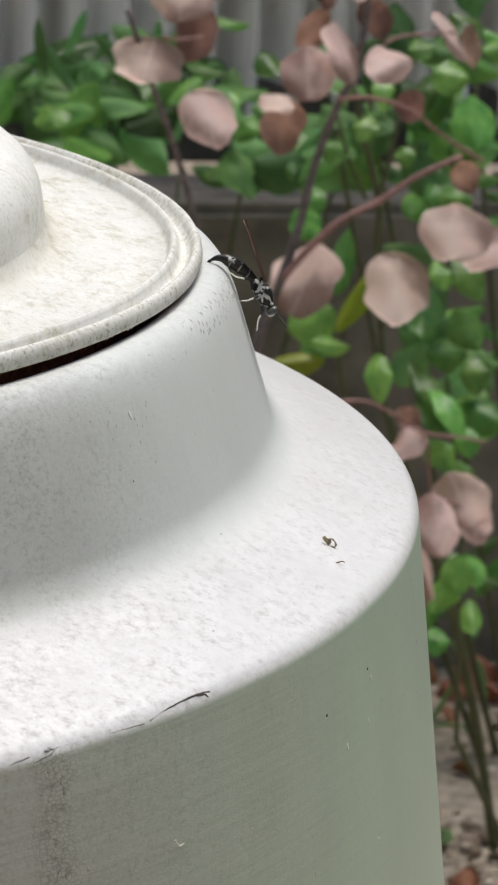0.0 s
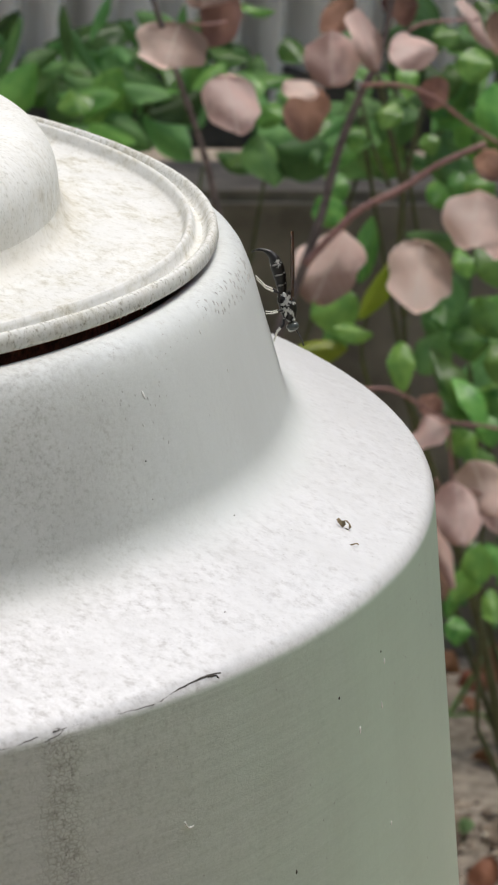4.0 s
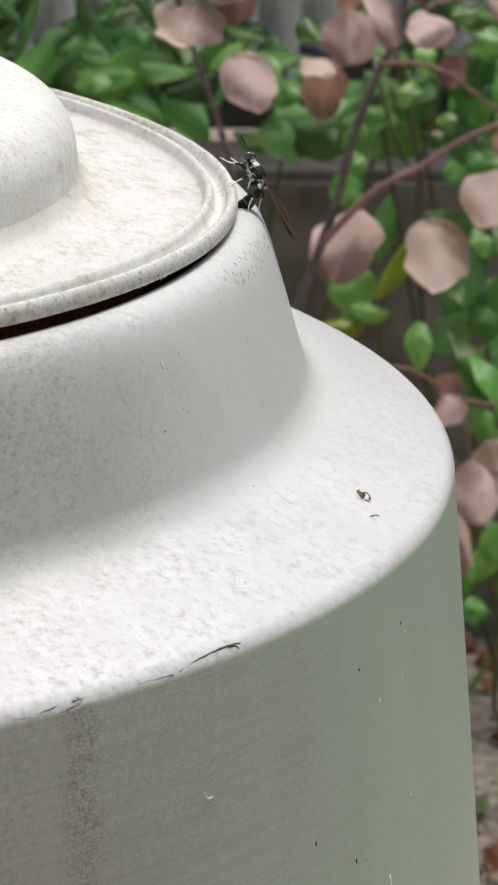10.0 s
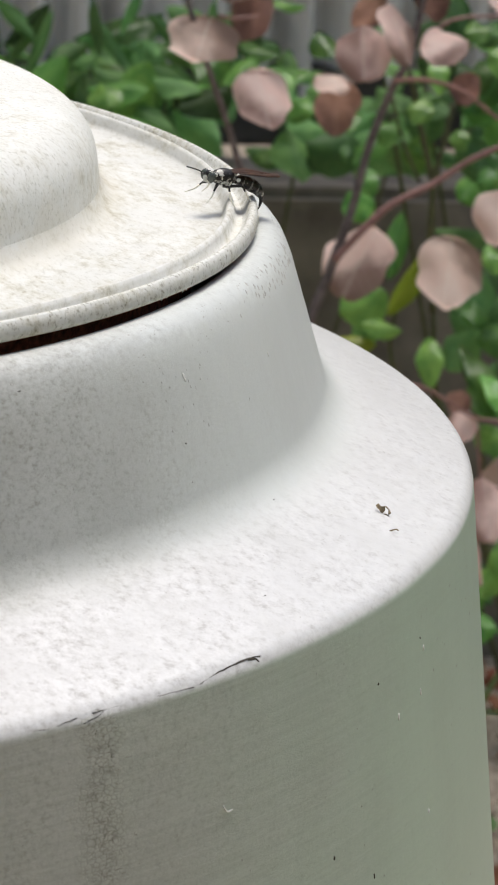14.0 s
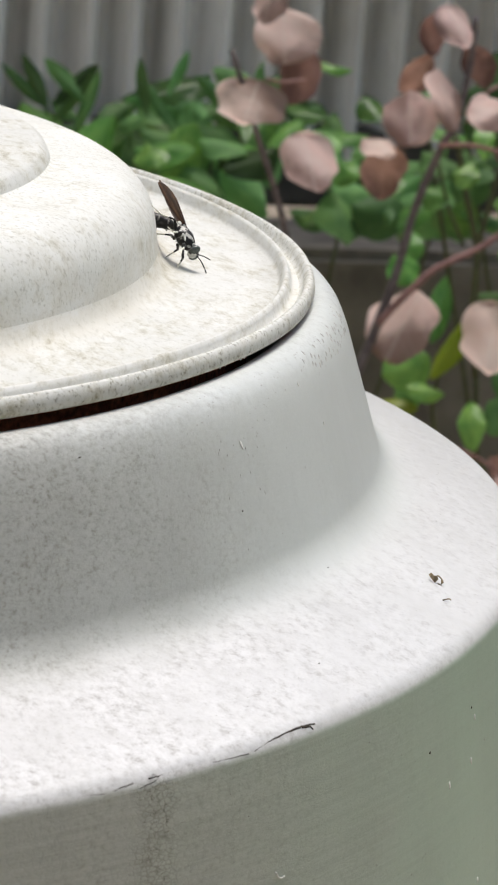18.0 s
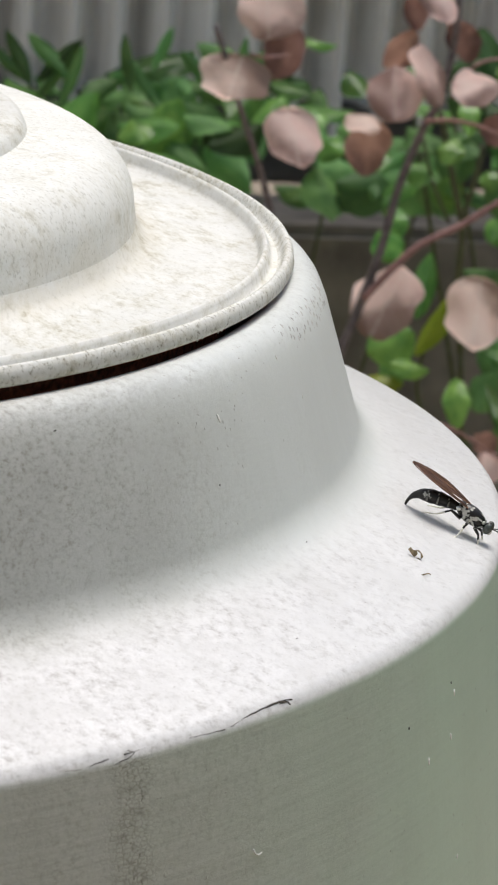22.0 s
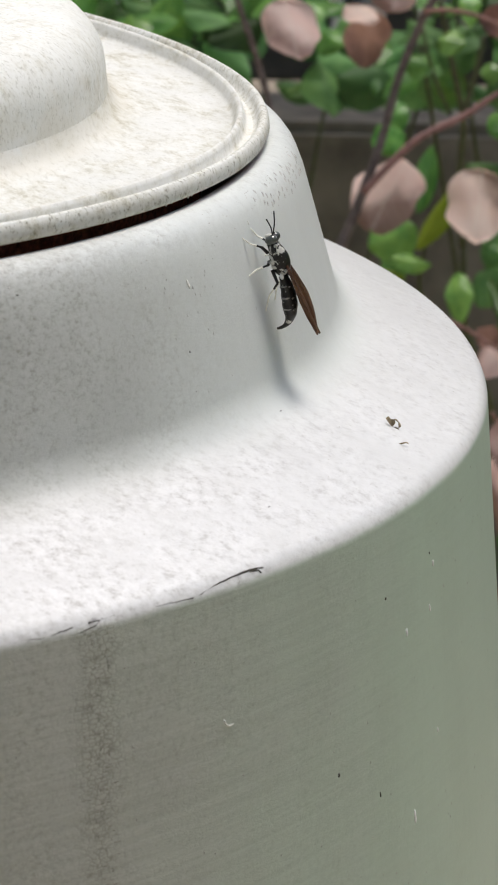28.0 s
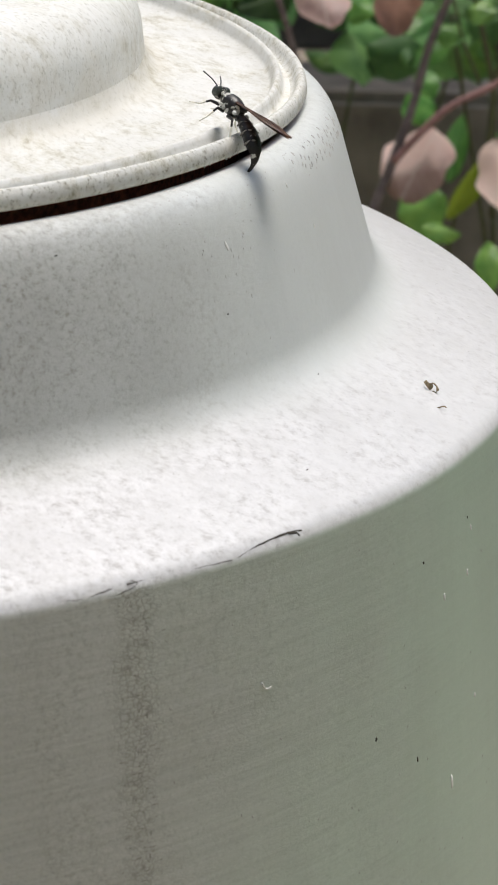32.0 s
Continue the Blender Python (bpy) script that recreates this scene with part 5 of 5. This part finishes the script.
def build_fly():
    root = empty("soldier_fly", "black soldier fly with smoky brown wings and white-tipped legs", "fly")
    v = lambda x, y, z: (x * MM, y * MM, z * MM)
    egg = lambda c: Vector((c.x, c.y * (1 - 0.12 * c.x), c.z * (1 - 0.10 * c.x) + 0.10 * (1 - c.x * c.x)))
    thorax = ellipsoid("thorax", v(2.5, 0, 0.25), v(2.55, 1.45, 1.42), MAT_THORAX, root, "black thorax with pale markings", egg, 4)
    ellipsoid("scutellum", v(0.35, 0, 1.15), v(0.55, 0.75, 0.32), MAT_CHITIN, root)
    for s in (-1, 1):
        ellipsoid("haltere", v(0.2, 1.35 * s, 0.35), v(0.42, 0.26, 0.30), MAT_WHITE, root, "cream white knob")
        ellipsoid("pale_stripe", v(3.4, 1.02 * s, 0.85), v(0.95, 0.20, 0.16), MAT_FACE, root, "silvery grey side stripe")
        ellipsoid("pale_stripe", v(1.7, 1.24 * s, -0.10), v(0.26, 0.16, 0.62), MAT_FACE, root, "silvery grey side stripe")
        ellipsoid("pale_stripe", v(3.2, 1.26 * s, -0.25), v(0.62, 0.16, 0.20), MAT_FACE, root, "silvery grey side stripe", None, 3, 25)
        ellipsoid("pale_stripe", v(0.8, 0.85 * s, 1.05), v(0.36, 0.34, 0.22), MAT_FACE, root, "silvery grey side stripe")
        ellipsoid("pale_stripe", v(2.3, 0.95 * s, 1.02), v(0.50, 0.28, 0.16), MAT_FACE, root, "silvery grey side stripe")
        ellipsoid("pale_stripe", v(2.5, 1.30 * s, -0.35), v(0.30, 0.14, 0.46), MAT_FACE, root, "silvery grey side stripe", None, 3, -20)
        ellipsoid("pale_stripe", v(4.6, 0.62 * s, 0.72), v(0.30, 0.34, 0.30), MAT_FACE, root, "silvery grey collar patch")
    head = ellipsoid("head", v(5.55, 0, 0.25), v(0.72, 1.22, 1.05), MAT_THORAX, root, "broad black head")
    for s in (-1, 1):
        ellipsoid("eye", v(5.65, 0.82 * s, 0.40), v(0.68, 0.76, 0.92), MAT_EYE, head, "dark shiny compound eye")
        verts, faces = tube([v(6.1, 0.22 * s, 0.55), v(6.9, 0.55 * s, 0.85), v(7.7, 1.05 * s, 1.05), v(9.0, 1.85 * s, 1.15)], 0.00009, 0.00011, 6)
        obj("antenna", verts, faces, MAT_CHITIN, True, head)
    ellipsoid("face", v(6.12, 0, -0.05), v(0.34, 0.52, 0.60), MAT_FACE, head, "pale grey face")
    # abdomen, curling down to a point
    rings = []
    n, seg = 36, 18
    at, step = Vector((0, 0, 0.1)), 10.2 / 36
    for k in range(n + 1):
        s = k / n
        turn = radians(-8 + 34 * s + 92 * max(0, (s - 0.52) / 0.48) ** 1.2)
        r = 0.72 + 0.62 * math.sin(math.pi * min(1, s * 1.25)) - 0.12 * s
        r *= (0.10 + 0.90 * (1 - max(0, s - 0.50) / 0.50) ** 0.8) * (1 + 0.04 * math.cos(2 * math.pi * s * 7))
        rings.append((at.copy(), turn, r if k < n else 0.08))
        at += Vector((-math.cos(turn), 0, -math.sin(turn))) * step
    verts, faces = [], []
    for p, turn, r in rings:
        for i in range(seg):
            c, d = r * math.cos(2 * math.pi * i / seg), 0.85 * r * math.sin(2 * math.pi * i / seg)
            verts.append(v(p.x - d * math.sin(turn), c, p.z + d * math.cos(turn)))
    for k in range(n):
        faces += [(k * seg + i, k * seg + (i + 1) % seg, (k + 1) * seg + (i + 1) % seg, (k + 1) * seg + i) for i in range(seg)]
    faces += [tuple(range(seg))[::-1], tuple(n * seg + i for i in range(seg))]
    abdomen = obj("abdomen", verts, faces, MAT_CHITIN, True, root, "long black abdomen curling to a point")
    for s in (-1, 1):
        for k in (5, 11, 17):
            p, turn, r = rings[k]
            ellipsoid("side_patch", v(p.x, 0.86 * r * s, p.z - 0.15), v(0.17, 0.24 * r, 0.56 * r), MAT_BAND, abdomen, "pale grey patch", None, 2)
            ellipsoid("side_patch", v(p.x - 0.2, 0.55 * r * s, p.z + 0.62 * r), v(0.14, 0.40 * r, 0.16), MAT_BAND, abdomen, "pale grey patch", None, 2)
    # wings
    wings = []
    for s in (-1, 1):
        nu, nv = 22, 7
        verts, faces = [], []
        edge = []
        for k in range(nu + 1):
            u = k / nu
            w = 3.1 * (0.22 + 0.78 * min(1, u * 2.2)) * (1 - max(0, (u - 0.55) / 0.45) ** 2.0) ** 0.75 if u < 1 else 0.02
            for i in range(nv):
                q = i / (nv - 1)
                y = s * (0.35 - w * (0.75 - q))
                verts.append(v(-11.3 * u, y * -1, 0.18 * math.sin(3 * q) - 0.25 * u * u + 0.05 * math.sin(14 * q + 5 * u)))
        top = len(verts)
        verts += [(x, y, z - 0.00003) for x, y, z in verts]
        for k in range(nu):
            for i in range(nv - 1):
                a = k * nv + i
                faces += [(a, a + 1, a + nv + 1, a + nv), (top + a + 1, top + a, top + a + nv, top + a + nv + 1)]
            for i in (0, nv - 1):
                a = k * nv + i
                faces.append((a, a + nv, top + a + nv, top + a))
        wing = obj("wing", verts, faces, MAT_WING, True, root, "smoky brown folded wing")
        for q0, q1, u1 in ((0.0, 0.05, 0.95), (0.22, 0.12, 0.9), (0.4, 0.45, 0.97), (0.6, 0.75, 0.9)):
            pts = []
            for k in range(9):
                u = 0.05 + (u1 - 0.05) * k / 8
                w = 3.1 * (0.22 + 0.78 * min(1, u * 2.2)) * (1 - max(0, (u - 0.55) / 0.45) ** 2.0) ** 0.75
                q = q0 + (q1 - q0) * k / 8
                pts.append(v(-11.3 * u, -s * (0.35 - w * (0.75 - q)), 0.18 * math.sin(3 * q) - 0.25 * u * u + 0.05 * math.sin(14 * q + 5 * u)))
            vv, ff = tube(pts, 0.00005, 0.00003, 5)
            obj("vein", vv, ff, MAT_VEIN, True, wing)
        wing.location = v(1.5, 0.95 * s, 1.25)
        wings.append((wing, s))
    # legs
    legs = []
    for nm, hip, knee, ankle, foot in (("fore", (3.9, 0.7, -0.75), (5.0, 1.5, -1.1), (5.9, 2.0, -2.4), (7.3, 2.6, -3.35)),
                                       ("mid", (2.6, 0.8, -0.95), (2.5, 2.2, -0.7), (2.4, 3.0, -2.3), (2.0, 4.3, -3.35)),
                                       ("hind", (1.3, 0.8, -0.9), (-0.4, 1.9, -0.4), (-1.9, 2.3, -2.2), (-3.9, 2.9, -3.35))):
        for s in (-1, 1):
            h = Vector(v(hip[0], hip[1] * s, hip[2]))
            local = lambda p: Vector(v(p[0], p[1] * s, p[2])) - h
            vv, ff = tube([local(hip), local([(a + b) / 2 for a, b in zip(hip, knee)]), local(knee)], 0.00028, 0.00021, 8)
            leg = obj("leg", vv, ff, MAT_CHITIN, True, root, "black thigh, white shin and foot")
            leg.location = h
            vv, ff = tube([local(knee), local([a * 0.55 + b * 0.45 for a, b in zip(knee, ankle)])], 0.00018, 0.00015, 7)
            obj("shin", vv, ff, MAT_CHITIN, True, leg)
            vv, ff = tube([local([a * 0.55 + b * 0.45 for a, b in zip(knee, ankle)]), local(ankle), local([(a + b) / 2 for a, b in zip(ankle, foot)]), local(foot)], 0.00016, 0.00008, 7)
            obj("foot", vv, ff, MAT_PALE, True, leg, "white foot")
            legs.append((leg, s, nm))
    return root, abdomen, wings, legs


fly, fly_abdomen, fly_wings, fly_legs = build_fly()
fly.scale = (1.06, 1.06, 1.06)



# seconds, place, turn as a quaternion, droop of the abdomen and of the wings in degrees
from mathutils import Quaternion

FLY_ROWS = [
    (0, 0.16420, -0.04560, -0.00634, 0.8482, -0.0102, 0.4959, -0.1857, 42, -10),
    (0.5, 0.16505, -0.04109, -0.00626, 0.7392, -0.2941, 0.4096, -0.4466, 22, -2),
    (1, 0.15994, -0.05378, -0.00271, 0.9071, 0.0889, 0.4026, -0.0851, 28, -10),
    (1.5, 0.16520, -0.04221, -0.00614, 0.8173, -0.1176, 0.4803, -0.2958, 28, -10),
    (2, 0.16529, -0.04137, -0.00623, 0.7680, -0.2370, 0.4362, -0.4047, 28, 0),
    (2.5, 0.16246, -0.04761, -0.00390, 0.9100, 0.1508, 0.3861, 0.0018, 28, -12),
    (3, 0.16524, -0.04146, -0.00610, 0.7664, -0.1626, 0.5014, -0.3673, 34, 0),
    (3.5, 0.16549, -0.04266, -0.00711, 0.7028, -0.2459, 0.4926, -0.4504, 28, -4),
    (4, 0.16777, -0.04178, -0.01277, 0.7984, 0.0219, 0.5811, -0.1562, 14, -16),
    (4.5, 0.16900, -0.04210, -0.01640, 0.7711, -0.1199, 0.6239, -0.0411, 18, -16),
    (5, 0.16740, -0.04460, -0.01430, 0.6725, -0.2680, 0.5990, -0.3421, 20, -14),
    (5.5, 0.16580, -0.04720, -0.01230, 0.4913, -0.3831, 0.5006, -0.6011, 22, -13),
    (6, 0.16420, -0.04970, -0.01020, 0.2497, -0.4511, 0.3406, -0.7862, 24, -12),
    (6.5, 0.16266, -0.05227, -0.00814, -0.0226, -0.4637, 0.1388, -0.8747, 26, -10),
    (7, 0.15882, -0.05260, -0.00220, 0.1841, -0.2489, 0.0769, -0.9478, 34, 2),
    (7.5, 0.15660, -0.05305, -0.00009, 0.0364, -0.2697, 0.0326, -0.9617, 36, -4),
    (8, 0.16363, -0.03612, -0.00142, 0.2777, -0.1930, 0.1434, -0.9301, 111, 10),
    (8.267, 0.16446, -0.03313, -0.00222, -0.1611, -0.3226, 0.0166, -0.9326, 111, 9),
    (8.5, 0.16529, -0.03014, -0.00303, -0.5635, -0.3795, -0.1139, -0.7249, 111, 8),
    (9, 0.16149, -0.03717, -0.00024, -0.4439, -0.3958, 0.0576, -0.8019, 110, -4),
    (9.5, 0.16022, -0.03850, 0.00004, -0.3272, -0.4489, 0.0675, -0.8288, 94, -4),
    (10, 0.16086, -0.03793, -0.00020, -0.3171, -0.4746, 0.0758, -0.8176, 94, -2),
    (10.5, 0.16096, -0.03842, -0.00021, -0.4009, -0.4328, 0.0718, -0.8042, 102, 0),
    (11, 0.16223, -0.03596, -0.00049, -0.4094, -0.4333, 0.0710, -0.7997, 100, 6),
    (11.5, 0.16228, -0.03673, -0.00078, -0.2539, -0.4828, 0.0664, -0.8355, 98, 6),
    (12, 0.16189, -0.03672, -0.00053, -0.2539, -0.4828, 0.0664, -0.8355, 100, 8),
    (12.5, 0.16150, -0.03671, -0.00029, -0.3888, -0.4378, 0.0704, -0.8076, 100, 0),
    (13, 0.16642, -0.01544, -0.00173, -0.2839, -0.1665, -0.2406, -0.9131, 42, 0),
    (13.5, 0.16113, -0.03129, 0.00041, 0.0965, -0.1474, 0.0270, -0.9840, 32, -2),
    (14, 0.15225, -0.03715, 0.00340, 0.2246, -0.0747, 0.0483, -0.9704, 30, -0),
    (14.5, 0.14338, -0.04301, 0.00340, 0.3477, -0.0004, 0.0684, -0.9351, 28, 2),
    (15, 0.13450, -0.04887, 0.00340, 0.4630, 0.0740, 0.0870, -0.8790, 27, 3),
    (15.5, 0.12562, -0.05473, 0.00381, 0.5680, 0.1467, 0.1037, -0.8032, 25, 5),
    (15.73, 0.12515, -0.05447, 0.00471, 0.4142, -0.1093, 0.2936, -0.8546, 22, 8),
    (16, 0.12467, -0.05422, 0.00561, 0.2074, -0.3513, 0.4459, -0.7967, 18, 12),
    (16.5, 0.11093, -0.05964, 0.01683, 0.3016, -0.1041, 0.0790, -0.9444, 36, 12),
    (16.73, 0.10757, -0.05104, 0.01863, -0.1585, -0.1182, 0.0658, -0.9780, 31, 7),
    (17, 0.10421, -0.04243, 0.02043, -0.5847, -0.1071, 0.0385, -0.8032, 26, 2),
    (17.27, 0.11693, -0.03603, 0.01615, -0.7715, -0.2216, -0.1616, -0.5741, 17, 4),
    (17.5, 0.12965, -0.02962, 0.01188, -0.8499, -0.3050, -0.3390, -0.2642, 8, 6),
    (17.73, 0.13184, -0.02873, 0.00828, -0.8857, 0.0097, -0.4642, -0.0031, 35, 1),
    (18, 0.13403, -0.02783, 0.00468, -0.7585, 0.3225, -0.5039, 0.2585, 62, -4),
    (18.5, 0.13753, -0.02662, 0.00326, -0.8516, 0.0171, 0.0278, 0.5231, 50, 12),
    (19, 0.15151, -0.02897, 0.00335, -0.9310, 0.0159, -0.0341, 0.3632, 34, 2),
    (19.5, 0.16374, -0.02079, -0.00084, -0.8826, 0.0783, -0.2562, 0.3863, 26, 4),
    (20, 0.16163, -0.04858, -0.00322, -0.8814, -0.0660, -0.4493, 0.1299, 12, -30),
    (20.5, 0.16878, -0.04155, -0.01387, -0.8186, -0.0008, -0.5435, 0.1857, 18, -16),
    (21, 0.17348, -0.04354, -0.02645, -0.8641, -0.0955, -0.4934, -0.0292, 18, -8),
    (21.5, 0.17176, -0.05608, -0.03047, -0.8340, 0.0023, -0.2329, 0.5001, 62, 12),
    (22, 0.17538, -0.08086, -0.03486, -0.9336, -0.0527, -0.2528, 0.2486, 34, -2),
    (22.5, 0.18203, -0.08022, -0.03680, -0.8151, -0.0167, -0.3912, 0.4269, 54, 8),
    (23, 0.18176, -0.09301, -0.04261, -0.7780, -0.1808, -0.5838, 0.1457, 26, -10),
    (23.5, 0.18545, -0.08777, -0.04935, -0.7484, -0.1276, -0.6248, 0.1825, 16, -14),
    (24, 0.18507, -0.08961, -0.05240, -0.6076, 0.1159, -0.6459, 0.4474, 26, -12),
    (24.5, 0.18709, -0.08806, -0.05955, -0.6082, 0.0325, -0.6932, 0.3853, 32, -2),
    (25, 0.18217, -0.09487, -0.05010, -0.4646, 0.1868, -0.6549, 0.5661, 30, -1),
    (25.5, 0.16760, -0.09679, -0.03511, -0.2845, 0.3263, -0.5651, 0.7023, 28, 0),
    (26, 0.15512, -0.09962, -0.03191, -0.0820, 0.4403, -0.4309, 0.7834, 26, 1),
    (26.5, 0.14368, -0.10297, -0.02536, 0.1270, 0.5196, -0.2629, 0.8030, 24, 2),
    (27, 0.14518, -0.09860, -0.02134, 0.3495, 0.5396, -0.0729, 0.7625, 36, 2),
    (27.5, 0.14427, -0.09762, -0.01729, 0.4226, 0.5168, 0.0126, 0.7444, 28, -4),
    (28, 0.14400, -0.09616, -0.01483, 0.1800, 0.5308, -0.2086, 0.8014, 24, -6),
    (28.5, 0.14042, -0.09761, -0.00874, 0.1071, 0.4605, -0.2365, 0.8488, 34, -8),
    (29, 0.13854, -0.09830, -0.00618, 0.0309, 0.3944, -0.2216, 0.8913, 26, -8),
    (29.5, 0.13710, -0.09788, -0.00376, -0.0005, 0.3053, -0.3152, 0.8986, 28, -8),
    (30, 0.13394, -0.09644, -0.00059, -0.0869, 0.2137, -0.3622, 0.9031, 30, -2),
    (30.5, 0.13313, -0.09693, -0.00033, -0.2044, 0.1751, -0.4240, 0.8647, 45, 6),
    (31, 0.13437, -0.09527, -0.00039, -0.2165, 0.1796, -0.3997, 0.8724, 60, 12),
    (31.27, 0.13270, -0.09646, 0.00009, 0.1344, 0.2631, -0.2209, 0.9295, 68, 2),
    (31.5, 0.13103, -0.09765, 0.00057, 0.4630, 0.3032, -0.0055, 0.8328, 75, -8),
    (32, 0.13112, -0.09273, 0.00254, 0.4992, 0.2720, 0.0155, 0.8226, 32, -12),
]


def motions():
    walk(fly, [(t, Matrix.LocRotScale((x, y, z), Quaternion((a, b, c, d)), None)) for t, x, y, z, a, b, c, d, droop, flap in FLY_ROWS])
    walk(fly_abdomen, [(row[0], pose(0, 0, 0, 0, 17.5 - row[8], 0)) for row in FLY_ROWS])
    for wing, s in fly_wings:
        at = (0.0015, 0.00095 * s, 0.00125 + 0.00012 * s)
        walk(wing, [(row[0], pose(*at, 6 * s, 1 - row[9], 4.5 * s)) for row in FLY_ROWS])
    for k, (leg, s, name) in enumerate(fly_legs):
        at = tuple(leg.location)
        walk(leg, [(row[0], pose(*at, 0, 0, (7 if 3.8 < row[0] < 7.6 or row[0] > 13 else 2) * math.sin(2.1 * i + k * 2.4))) for i, row in enumerate(FLY_ROWS)])


motions()
